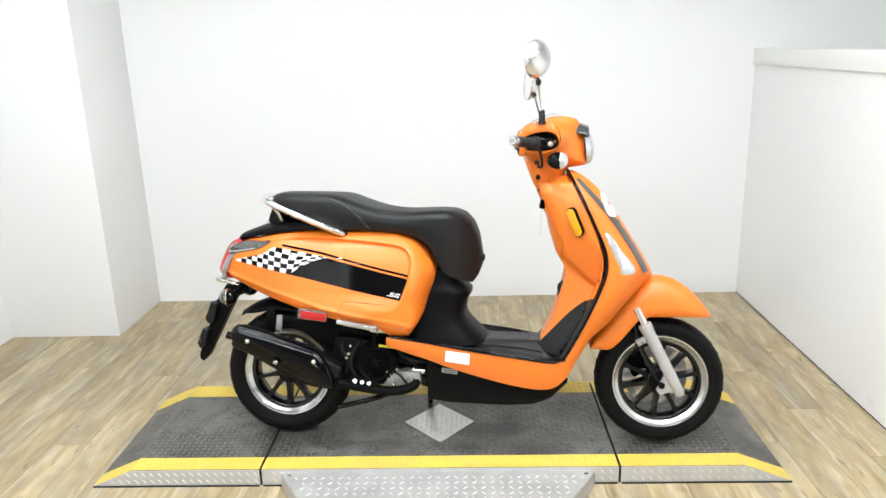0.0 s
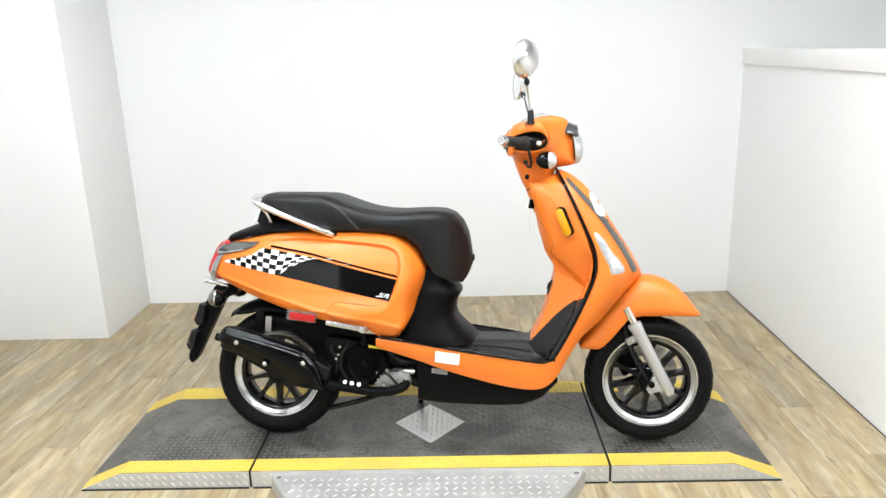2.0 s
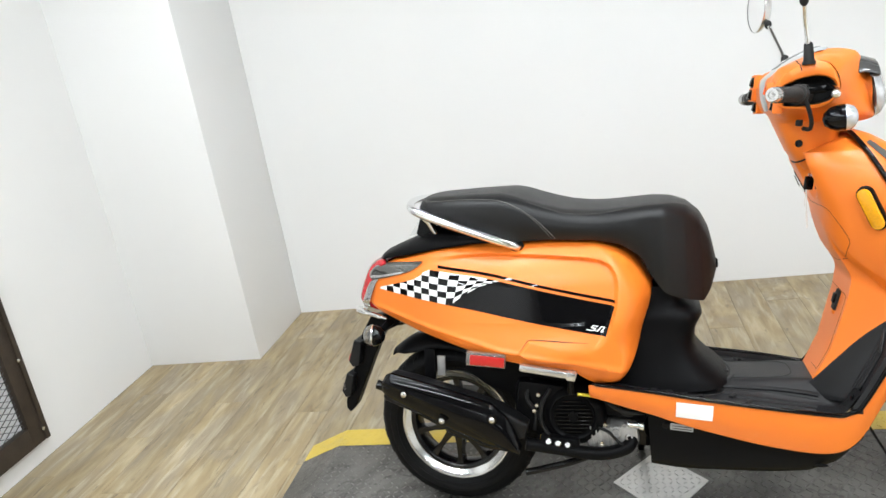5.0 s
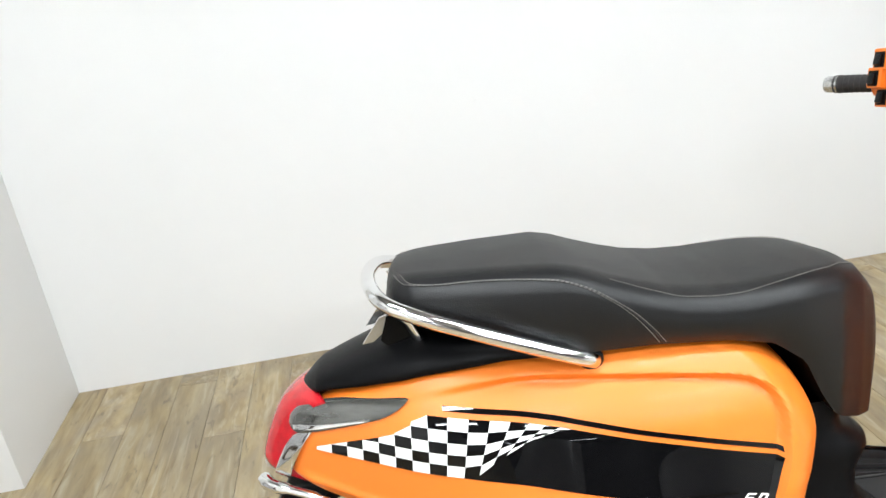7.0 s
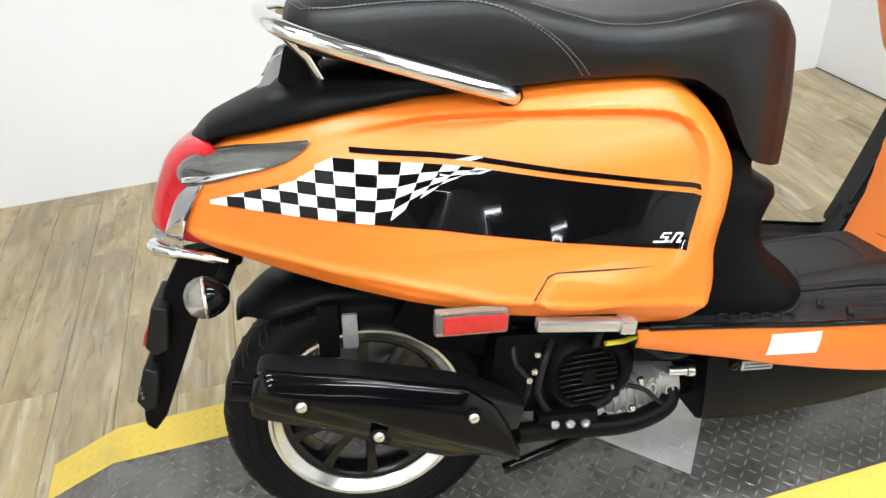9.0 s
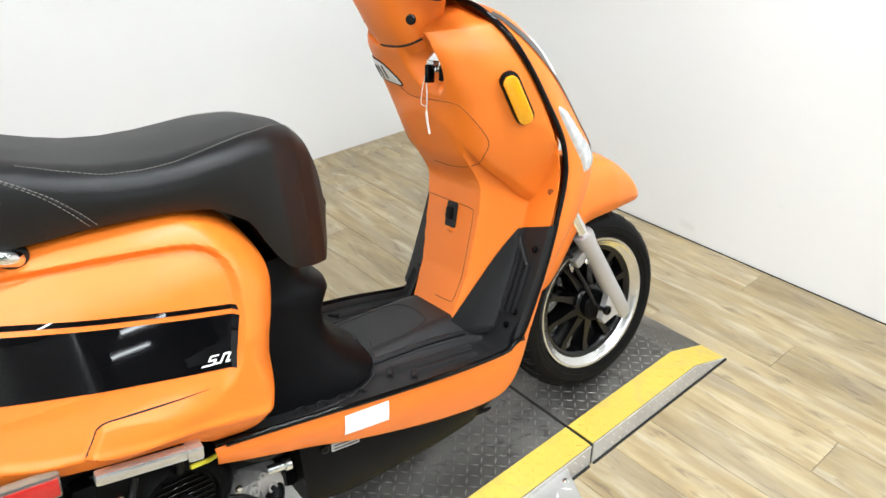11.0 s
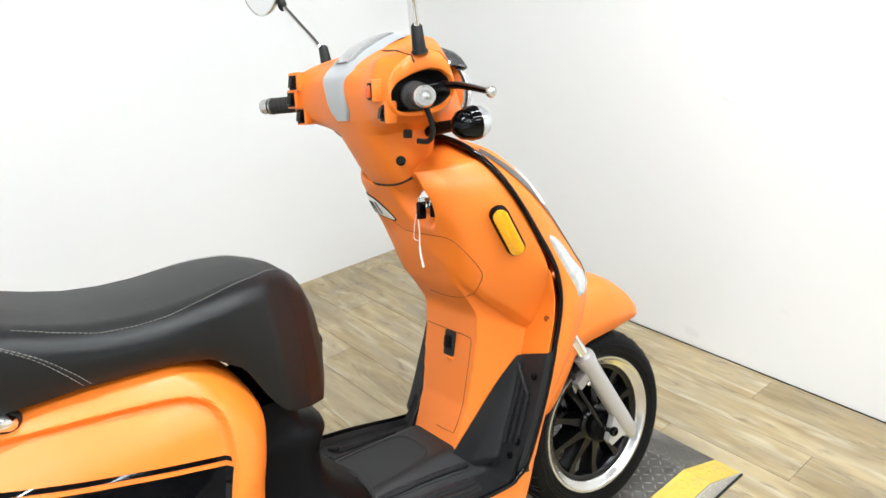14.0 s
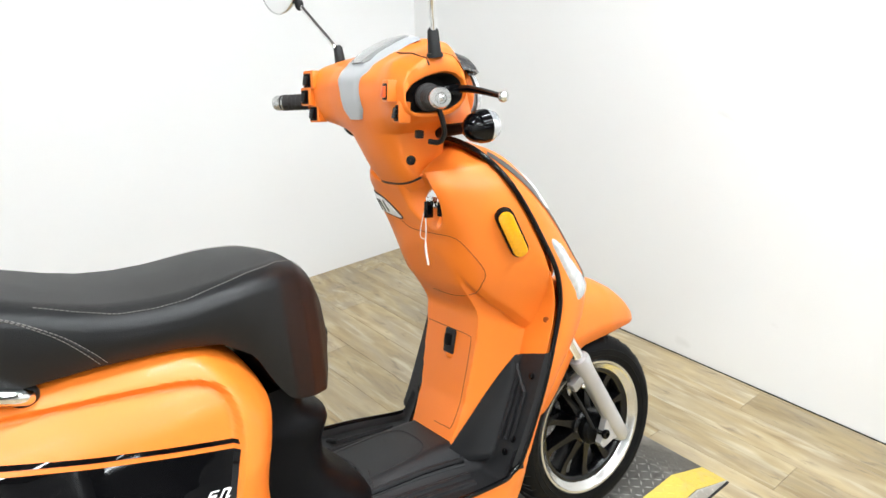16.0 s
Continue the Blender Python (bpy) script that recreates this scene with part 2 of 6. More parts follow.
    nt.links.new(fine.outputs["Fac"], mx.inputs[7])
    hsv = nt.nodes.new("ShaderNodeHueSaturation")
    mr = nt.nodes.new("ShaderNodeMapRange")
    mr.inputs[3].default_value, mr.inputs[4].default_value = 0.93, 1.20
    nt.links.new(info.outputs["Random"], mr.inputs[0])
    nt.links.new(mr.outputs[0], hsv.inputs["Value"])
    nt.links.new(mx.outputs[2], hsv.inputs["Color"])
    nt.links.new(hsv.outputs[0], b.inputs["Base Color"])
    b.inputs["Roughness"].default_value = 0.42
    bp = nt.nodes.new("ShaderNodeBump")
    bp.inputs["Strength"].default_value, bp.inputs["Distance"].default_value = 0.15, 0.001
    nt.links.new(fine.outputs["Fac"], bp.inputs["Height"])
    nt.links.new(bp.outputs[0], b.inputs["Normal"])
    return m


PLANK = plank_material()


# ---- mesh tools ----
def spline(pts, n=120, closed=False):
    """Catmull-Rom through pts, n samples."""
    p = np.array(pts, float)
    k = len(p)
    if closed:
        q = np.vstack([p[-1], p, p[0], p[1]])
        segs = k
    else:
        q = np.vstack([2 * p[0] - p[1], p, 2 * p[-1] - p[-2]])
        segs = k - 1
    d = np.linalg.norm(np.diff(np.vstack([p, p[:1]]) if closed else p, axis=0), axis=1)
    cum = np.concatenate([[0], np.cumsum(d)])
    s = np.linspace(0, cum[-1], n, endpoint=not closed)
    out = []
    for v in s:
        i = min(int(np.searchsorted(cum, v, "right")) - 1, segs - 1)
        t = (v - cum[i]) / max(d[i], 1e-9)
        a, b, c, e = q[i], q[i + 1], q[i + 2], q[i + 3]
        out.append(0.5 * (2 * b + (c - a) * t + (2 * a - 5 * b + 4 * c - e) * t * t + (3 * b - a - 3 * c + e) * t ** 3))
    return np.array(out)


def curve(pts, soft=3):
    """A softened function through (x, value) pairs."""
    p = np.array(pts, float)
    xs = np.linspace(p[0, 0], p[-1, 0], 240)
    v = np.interp(xs, p[:, 0], p[:, 1])
    ker = np.ones(2 * soft + 1) / (2 * soft + 1)
    pad = np.concatenate([2 * v[0] - v[soft:0:-1], v, 2 * v[-1] - v[-2:-soft - 2:-1]])
    v = np.convolve(pad, ker, "valid")
    return lambda x: np.interp(x, xs, v)


def step(a, b, x):
    t = min(1.0, max(0.0, (x - a) / (b - a)))
    return t * t * (3 - 2 * t)


class Shape:
    """Gathers vertices and faces of one mesh."""

    def __init__(self):
        self.v, self.f = [], []

    def grid(self, rows, wrap=False, flip=False):
        base, n = len(self.v), len(rows[0])
        for r in rows:
            self.v += [tuple(map(float, p)) for p in r]
        for i in range(len(rows) - 1):
            for j in range(n if wrap else n - 1):
                k = (j + 1) % n
                q = (base + i * n + j, base + i * n + k, base + (i + 1) * n + k, base + (i + 1) * n + j)
                self.f.append(q[::-1] if flip else q)
        return self

    def cap(self, ring, flip=False):
        base = len(self.v)
        self.v += [tuple(map(float, p)) for p in ring]
        q = tuple(range(base, base + len(ring)))
        self.f.append(q[::-1] if flip else q)
        return self

    def tube(self, pts, r, segs=12, ends=True):
        pts = [Vector(p) for p in pts]
        rr = r if isinstance(r, (list, tuple, np.ndarray)) else [r] * len(pts)
        side, rows = None, []
        for i, p in enumerate(pts):
            d = (pts[min(i + 1, len(pts) - 1)] - pts[max(i - 1, 0)]).normalized()
            if side is None:
                side = d.orthogonal().normalized()
            side = (side - d * side.dot(d)).normalized()
            up = d.cross(side)
            rows.append([p + (side * math.cos(a) + up * math.sin(a)) * rr[i] for a in np.linspace(0, 2 * math.pi, segs, endpoint=False)])
        self.grid(rows, wrap=True)
        if ends:
            self.cap(rows[0], True)
            self.cap(rows[-1])
        return self

    def lathe(self, profile, centre, axis, segs=48, closed=False):
        """profile: (radius, along the axis) pairs."""
        c, a = Vector(centre), Vector(axis).normalized()
        u = a.orthogonal().normalized()
        w = a.cross(u)
        rows = [[c + a * h + (u * math.cos(t) + w * math.sin(t)) * r for t in np.linspace(0, 2 * math.pi, segs, endpoint=False)] for r, h in profile]
        if closed:
            rows.append(rows[0])
        self.grid(rows, wrap=True)
        return self

    def box(self, centre, size, turn=(0, 0, 0), bevel=0.004, steps=2):
        bm = bmesh.new()
        bmesh.ops.create_cube(bm, size=1.0)
        bmesh.ops.scale(bm, vec=size, verts=bm.verts)
        if bevel:
            bmesh.ops.bevel(bm, geom=bm.edges[:], offset=bevel, segments=steps, affect="EDGES", profile=0.6)
        m = pose(*centre, *turn)
        base = len(self.v)
        bm.verts.index_update()
        self.v += [tuple(m @ x.co) for x in bm.verts]
        self.f += [tuple(base + x.index for x in face.verts) for face in bm.faces]
        bm.free()
        return self

    def prism(self, outline, depth_vec):
        """A flat closed outline pushed along depth_vec."""
        a = [Vector(p) for p in outline]
        b = [p + Vector(depth_vec) for p in a]
        self.grid([a, b], wrap=True)
        self.cap(a, True)
        self.cap(b)
        return self

    def ball(self, centre, radii, segs=24, rings=14):
        c = Vector(centre)
        rows = [[c + Vector((radii[0] * math.sin(p) * math.cos(t), radii[1] * math.sin(p) * math.sin(t), radii[2] * math.cos(p)))
                 for t in np.linspace(0, 2 * math.pi, segs, endpoint=False)] for p in np.linspace(0.001, math.pi - 0.001, rings)]
        return self.grid(rows, wrap=True)

    def make(self, name, mat, parent=None, label="", smooth=40, solid=0.0, mirror=False, solid_offset=-1):
        me = bpy.data.meshes.new(name)
        vs, fs = list(self.v), list(self.f)
        if mirror:
            n = len(vs)
            vs += [(x, -y, z) for x, y, z in self.v]
            fs += [tuple(n + i for i in f[::-1]) for f in self.f]
        me.from_pydata(vs, [], fs)
        me.update()
        bm = bmesh.new()
        bm.from_mesh(me)
        bmesh.ops.remove_doubles(bm, verts=bm.verts, dist=0.00002)
        bmesh.ops.recalc_face_normals(bm, faces=bm.faces)
        bm.to_mesh(me)
        bm.free()
        me.materials.append(mat)
        if smooth:
            me.shade_smooth()
            me.set_sharp_from_angle(angle=radians(smooth))
        ob = new(name, me)
        if solid:
            md = ob.modifiers.new("thickness", "SOLIDIFY")
            md.thickness, md.offset = solid, solid_offset
        if parent is not None:
            ob.parent = parent
        if label:
            tagged(ob, label)
        return ob


def thing(name, label, category, m=None, group="", kind=""):
    ob = new(name)
    ob.empty_display_size = 0.05
    if m is not None:
        ob.matrix_world = m
    return tagged(ob, label, category, group, kind)


def structure(ob, label, category):
    return tagged(ob, label, category, "", "structure")


# ---- the room ----
LEFT, RIGHT, BACK, FRONT = -1.70, 2.18, 1.583, -14.5
JOGX, JOGY = -1.135, 1.06
CAPZ, FAR = 1.335, 4.2


def slab(name, lo, hi, mat, label, category, bevel=0.0):
    c = [(a + b) / 2 for a, b in zip(lo, hi)]
    s = Shape().box((0, 0, 0), [b - a for a, b in zip(lo, hi)], bevel=bevel)
    ob = s.make(name, mat, smooth=30 if bevel else 0)
    ob.matrix_world = pose(*c)
    return structure(ob, label, category)


slab("wall_back", (LEFT - 0.15, BACK, 0), (FAR, BACK + 0.12, CEILING), WALL, "white painted back wall of the photo booth", "wall")
slab("wall_left", (LEFT - 0.12, FRONT, 0), (LEFT, BACK, CEILING), WALL, "white painted side wall with faint scuffs", "wall")
slab("wall_pier", (LEFT, JOGY, 0), (JOGX, BACK, CEILING), WALL, "white boxed-out pier in the room corner", "wall", 0.004)
slab("wall_partition", (RIGHT, FRONT, 0), (RIGHT + 0.10, BACK, CAPZ - 0.08), WALL, "white half-height partition with scuff marks", "wall")
slab("trim_cap", (RIGHT - 0.012, FRONT, CAPZ - 0.08), (RIGHT + 0.112, BACK, CAPZ), TRIMWHITE, "white painted cap board on the partition", "trim", 0.004)
slab("trim_base_gap", (RIGHT - 0.003, -4.5, 0.0005), (RIGHT - 0.0005, BACK, 0.0035), GAP, "thin dark gap strip at the foot of the partition", "trim")
slab("wall_beyond", (FAR, FRONT, 0), (FAR + 0.12, BACK + 0.12, CEILING), WALL, "white wall beyond the partition", "wall")
slab("wall_front", (LEFT - 0.15, FRONT - 0.12, 0), (FAR + 0.12, FRONT, CEILING), FARWALL, "unseen grey wall facing the booth, toned to keep reflections dark", "wall")
slab("ceiling", (LEFT - 0.15, FRONT - 0.12, CEILING), (FAR + 0.12, BACK + 0.12, CEILING + 0.1), CEIL, "unseen plain grey ceiling, toned to keep reflections dark", "ceiling")


# ---- ceiling lights ----
def ceiling_light(x, y):
    root = thing("ceiling_light", "white fluorescent tube fixture on the ceiling", "light fixture", pose(x, y, CEILING), "ceiling tube lights")
    Shape().box((0, 0, -0.025), (1.25, 0.16, 0.05), bevel=0.006).make("housing", CEIL, root)
    for dy in (-0.04, 0.04):
        Shape().tube([(-0.6, dy, -0.068), (0.6, dy, -0.068)], 0.013).make("tube", TUBEGLOW, root)
    return root


for tx, ty in TUBES:
    ceiling_light(tx, ty)

# ---- lift platform ----
DECK = 0.060
X0, X1, S0, S1, X2, X3 = -0.607, -0.467, -0.034, 1.150, 1.552, 1.708
Y0, Y1 = -0.273, 0.345
platform = thing("lift_platform", "low grey tread-plate motorcycle platform with yellow edge stripes", "platform")


def deck_z(x):
    if x < X1:
        return DECK * (x - X0) / (X1 - X0)
    if x > X2:
        return DECK * (X3 - x) / (X3 - X2)
    return DECK


def deck_plate(name, xs, mat, y0, y1, lift, thick, parent, label=""):
    """A plate that follows the ramps, between y0 and y1."""
    s = Shape()
    top = [(x, max(deck_z(x) + lift, 0.002)) for x in xs]
    low = [(x, max(z - thick, 0.0005)) for x, z in top]
    ring = top + low[::-1]
    s.prism([(x, y0, z) for x, z in ring], (0, y1 - y0, 0))
    return s.make(name, mat, parent, label, smooth=0)


def lozenges(s, x0, x1, y0, y1, pitch, length, width, high, zf, keep=lambda x, y: True, mapper=None, turns=True):
    """Raised tread lozenges, turned by turns to either side."""
    nx, ny = int((x1 - x0) / pitch), int((y1 - y0) / pitch)
    for i in range(nx + 1):
        for j in range(ny + 1):
            x, y = x0 + (i + 0.5) * pitch, y0 + (j + 0.5) * pitch
            if x > x1 or y > y1 or not keep(x, y):
                continue
            a = radians(45 if turns and (i + j) % 2 else -45)
            u, w = Vector((math.cos(a), math.sin(a))), Vector((-math.sin(a), math.cos(a)))
            pts = []
            for du, dw, h in ((-0.5, 0, 0), (0, -0.5, 0), (0.5, 0, 0), (0, 0.5, 0), (-0.25, 0, 1), (0.25, 0, 1)):
                p = Vector((x, y)) + u * du * length + w * dw * width
                q = (p.x, p.y, zf(p.x) + (high if h else -0.0005))
                pts.append(mapper(*q) if mapper else q)
            b = len(s.v)
            s.v += pts
            s.f += [(b, b + 1, b + 5, b + 4), (b + 1, b + 2, b + 5), (b + 2, b + 3, b + 4, b + 5), (b + 3, b, b + 4)]


GAPX = 0.004
DXS = {"ramp_left": (X0, X1, S0 - GAPX), "middle": (S0 + GAPX, S1 - GAPX), "ramp_right": (S1 + GAPX, X2, X3)}
for key, xs in DXS.items():
    plate = deck_plate("deck_plate", list(xs), DIAMOND, Y0, Y1, 0, 0.2, platform, "worn grey steel tread plate")
    for y0, y1 in ((Y0 + 0.001, Y0 + 0.072), (0.25, Y1 - 0.001)):
        deck_plate("yellow_stripe", list(xs), YELLOW, y0, y1, 0.0012, 0.0035, plate, "scuffed yellow safety stripe")
    t = Shape()
    lozenges(t, xs[0] + 0.012, xs[-1] - 0.012, Y0 + 0.075, 0.248, 0.021, 0.0235, 0.0066, 0.0018, deck_z)
    tagged(t.make("tread", TREADTOP, plate, smooth=0), kind="stuff")
    for y0, y1 in ((Y0 + 0.004, Y0 + 0.069), (0.253, Y1 - 0.004)):
        t = Shape()
        lozenges(t, xs[0] + 0.012, xs[-1] - 0.012, y0, y1, 0.021, 0.021, 0.0062, 0.0014, lambda x: deck_z(x) + 0.0012)
        tagged(t.make("stripe_tread", YELLOW, plate, smooth=0), kind="stuff")
    # edge skirt of bright plate on the long side
    sk = Shape()
    top = [(x, max(deck_z(x) - 0.001, 0.0025)) for x in xs]
    ring = top + [(x, 0.001) for x, z in top][::-1]
    sk.prism([(x, Y0 - 0.003, z) for x, z in ring], (0, 0.0028, 0))
    skirt = sk.make("edge_skirt", SKIRTPLATE, plate, "bright tread-plate skirt", smooth=0)
    deck_foot = Shape().box(((xs[0] + xs[-1]) / 2, Y0 - 0.005, 0.002), (xs[-1] - xs[0] - 0.006, 0.006, 0.004), bevel=0)
    deck_foot.make("rubber_foot", GAP, skirt, smooth=0)
    t = Shape()
    lozenges(t, xs[0] + 0.03, xs[-1] - 0.01, 0.004, DECK - 0.004, 0.027, 0.026, 0.0070, 0.0022, lambda x: 0, turns=False,
             keep=lambda x, y: y < deck_z(x) - 0.006, mapper=lambda x, y, z: (x, Y0 - 0.003 - z, y))
    tagged(t.make("skirt_tread", BRIGHTPLATE, plate, smooth=0), kind="stuff")
for xg in (S0, S1):
    Shape().box((xg, (Y0 + Y1) / 2, 0.024), (0.010, Y1 - Y0 - 0.004, 0.046), bevel=0).make("seam_gap", GAP, platform, smooth=0)

CX, CY, CR = 0.552, -0.060, 0.557
half = math.acos((CY - Y0) / CR)
arc = [(CX + CR * math.sin(a), CY - CR * math.cos(a)) for a in np.linspace(-half, half, 60)]
s = Shape()
low = [(CX + (x - CX) * 1.008, CY + (y - CY) * 1.008) for x, y in arc]
rings = [[(x, min(y, Y0 - 0.0035), z) for x, y in ps] for ps, z in ((low, 0.001), (arc, 0.046), ([(CX + (x - CX) * 0.993, CY + (y - CY) * 0.993) for x, y in arc], 0.0495))]
s.grid(rings)
s.cap(rings[-1])
turn = s.make("round_plate", GREYPLATE, platform, "rounded bright tread-plate apron", smooth=30)
t = Shape()
lozenges(t, CX - 0.53, CX + 0.53, CY - CR, Y0 - 0.012, 0.029, 0.027, 0.0085, 0.0024, lambda x: 0.0495,
         keep=lambda x, y: (x - CX) ** 2 + (y - CY) ** 2 < (CR - 0.022) ** 2)
tagged(t.make("apron_tread", BRIGHTPLATE, turn, smooth=0), kind="stuff")
for bx, by in ((1.037, -0.297), (0.067, -0.297)):
    Shape().lathe([(0.007, 0.0), (0.007, 0.002), (0.004, 0.0035), (0.0001, 0.0037)], (bx, by, 0.0495), (0, 0, 1), 16).make("apron_bolt", STEEL, turn)
dia = [(0.423, 0.028), (0.558, -0.117), (0.678, 0.028), (0.546, 0.166)]
s = Shape().prism([(x, y, DECK - 0.001) for x, y in dia], (0, 0, 0.0035))
inset = s.make("diamond_inset", BRIGHTPLATE, platform, "bright diamond-shaped tread-plate inset", smooth=0)
t = Shape()
lozenges(t, 0.42, 0.68, -0.12, 0.17, 0.0185, 0.0175, 0.0058, 0.0018, lambda x: DECK + 0.0025,
         keep=lambda x, y: abs(x - 0.551) / 0.118 + abs(y - 0.025) / 0.132 < 1)
tagged(t.make("inset_tread", BRIGHTPLATE, inset, smooth=0), kind="stuff")


# ---- steel mesh panel on the side wall ----
def mesh_panel():
    root = thing("mesh_panel", "rusty steel framed expanded-mesh panel against the white wall", "metal panel", pose(LEFT, 0, 0))
    ya, yb, za, zb, w = -0.62, 0.34, 0.085, 1.325, 0.08
    for y0, y1, z0, z1 in ((ya, ya + w, za, zb), (yb - w, yb, za, zb), (ya + w, yb - w, za, za + w), (ya + w, yb - w, zb - w, zb)):
        sh = Shape()
        sh.box((0.017, (y0 + y1) / 2, (z0 + z1) / 2), (0.034, y1 - y0, z1 - z0), bevel=0.003)
        if z1 - z0 > 0.5:
            sh.box((0.036, y1 - 0.012 if y1 == yb else y0 + 0.012, (z0 + z1) / 2), (0.010, 0.02, z1 - z0 - 0.004), bevel=0.002)
        bar = sh.make("frame_bar", RUSTSTEEL, root)
        if z1 - z0 > 0.5:
            for bz in np.linspace(z0 + 0.05, z1 - 0.05, 5):
                Shape().lathe([(0.007, 0), (0.007, 0.005), (0.0001, 0.006)], (0.041, (y0 + y1) / 2 + 0.012, bz), (1, 0, 0), 10).make("rivet", STEEL, bar)
    Shape().box((0.003, (ya + yb) / 2, (za + zb) / 2), (0.004, yb - ya - w, zb - za - w), bevel=0).make("backing", BACKING, root, smooth=0)
    sh = Shape()
    y0, y1, z0, z1 = ya + w - 0.01, yb - w + 0.01, za + w - 0.01, zb - w + 0.01
    rise, pitch = 0.52, 0.025
    for sign in (1, -1):
        c = z0 - rise * (y1 - y0)
        while c < z1 + rise * (y1 - y0):
            pts = []
            for y in (y0, y1):
                pts.append((y, c + sign * rise * (y - y0)))
            (ya_, za_), (yb_, zb_) = pts
            t0, t1 = 0.0, 1.0
            dz = zb_ - za_
            for lim, sgn in ((z0, 1), (z1, -1)):
                ta = (lim - za_) / dz
                if sgn * dz > 0:
                    t0 = max(t0, ta)
                else:
                    t1 = min(t1, ta)
            if t1 - t0 > 0.01:
                p = [(0.016 + 0.002 * sign, y0 + t * (y1 - y0), za_ + t * dz) for t in (t0, t1)]
                sh.tube(p, 0.0017, 4, ends=False)
            c += pitch
    tagged(sh.make("expanded_mesh", MESHWIRE, root, smooth=0), kind="stuff")
    return root


mesh_panel()


# ---- the scooter ----
scooter = thing("scooter", "orange retro motor scooter with black seat leaning on its stand", "scooter", pose(0, 0, 0.055, -9.5, 0, -5))
SC = scooter


def both(name, sh, mat, parent, label="", smooth=40, solid=0.0):
    """The right-hand part and its mirror image on the other side."""
    a = sh.make(name, mat, parent, label, smooth, solid)
    other = Shape()
    other.v = [(x, -y, z) for x, y, z in sh.v]
    other.f = [f[::-1] for f in sh.f]
    b = other.make(name, mat, parent, label, smooth, solid)
    return a, b


def bolt(parent, p, axis, r=0.006, h=0.004, mat=None, name="bolt"):
    return Shape().lathe([(r, 0), (r, h * 0.7), (r * 0.75, h), (r * 0.45, h), (r * 0.4, h * 0.6), (0.0001, h * 0.6)], p, axis, 14).make(name, mat or STEEL, parent)


# wheels
WR = 0.2145


def wheel(x, front):
    """Front wheel with a low tyre, rear wheel with a taller and wider one."""
    wr = WR if front else 0.226
    grow, wide = wr - 0.2125, 1.0 if front else 1.14
    c = (x, 0, wr + (0.012 if front else 0.003))
    w = new("front_wheel" if front else "rear_wheel")
    w.parent = SC
    prof = [(0.1605, -0.036), (0.1605, -0.0445), (0.176 + 0.3 * grow, -0.051 * wide), (0.190 + 0.6 * grow, -0.050 * wide), (0.2005 + 0.85 * grow, -0.042 * wide),
            (0.2070 + grow, -0.030 * wide), (0.2112 + grow, -0.015 * wide), (wr, 0)]
    prof = prof + [(r, -h) for r, h in prof[-2::-1]] + [(0.150, 0.03), (0.150, -0.03)]
    tyre = Shape().lathe(prof, c, (0, 1, 0), 84, closed=True).make("tyre", RUBBER, w, "black road tyre", smooth=50)
    hs_ = [-h for r, h in prof[7:2:-1]]
    rs_ = [r for r, h in prof[7:2:-1]]

    def on_tyre(a, h):
        r = float(np.interp(abs(h), hs_, rs_)) + 0.0003
        return x + r * math.cos(a), h, c[2] + r * math.sin(a)

    g = Shape()
    for k in range(30):
        a = 2 * math.pi * k / 30
        for sgn in (-1, 1):
            sh_ = 0.5 * (sgn > 0) * 2 * math.pi / 30
            for run in (((0.004, 0.0), (0.016, 0.05), (0.030, 0.115), (0.041, 0.13)), ((0.018, 0.150), (0.029, 0.160), (0.038, 0.200), (0.046, 0.205))):
                g.tube([on_tyre(a + sh_ + da, sgn * h * wide) for h, da in run], [0.0008, 0.0019, 0.0019, 0.0008], 5)
    tagged(g.make("tread_groove", GAP, tyre, smooth=0), kind="stuff")
    for r, dy in ((0.172, 0.0502), (0.1845 + 0.4 * grow, 0.0508)):
        for sgn in (-1, 1):
            Shape().lathe([(r - 0.0012, 0), (r, 0.0012), (r + 0.0012, 0)], (x, sgn * (dy * wide - 0.0004), c[2]), (0, sgn, 0), 60).make("sidewall_bead", RUBBER, tyre)
    lip = [(0.159, -0.043), (0.157, -0.047), (0.152, -0.046), (0.148, -0.041), (0.138, -0.037), (0.135, -0.033), (0.135, -0.026), (0.148, -0.026)]
    rim = new("rim")
    rim.parent = w
    both("rim_lip", Shape().lathe(lip, c, (0, 1, 0), 72, closed=True), RIMSILVER, rim, "bright machined rim lip")
    barrel = [(0.136, -0.034), (0.128, -0.032), (0.122, -0.024), (0.122, 0.024), (0.128, 0.032), (0.136, 0.034), (0.148, 0.03), (0.148, -0.03)]
    Shape().lathe(barrel, c, (0, 1, 0), 64, closed=True).make("rim_barrel", RIMBLACK, rim)
    hub = [(0.0001, -0.046), (0.018, -0.046), (0.024, -0.042), (0.040, -0.038), (0.046, -0.030), (0.046, 0.030), (0.040, 0.038), (0.0001, 0.04)]
    Shape().lathe(hub, c, (0, 1, 0), 40).make("hub", RIMBLACK, rim)
    sp = Shape()
    n = 10
    rows = []
    for r, wd, y0, y1 in ((0.040, 0.0135, -0.034, 0.02), (0.075, 0.0085, -0.029, 0.012), (0.105, 0.008, -0.026, 0.010), (0.126, 0.0125, -0.030, 0.014)):
        rows.append([(r, -wd * 0.8, y0), (r, wd * 0.8, y0), (r, wd, (y0 + y1) / 2), (r, wd * 0.8, y1), (r, -wd * 0.8, y1), (r, -wd, (y0 + y1) / 2)])
    for k in range(n):
        a = 2 * math.pi * (k + (0.33 if front else 0.4)) / n
        ca, sa = math.cos(a), math.sin(a)
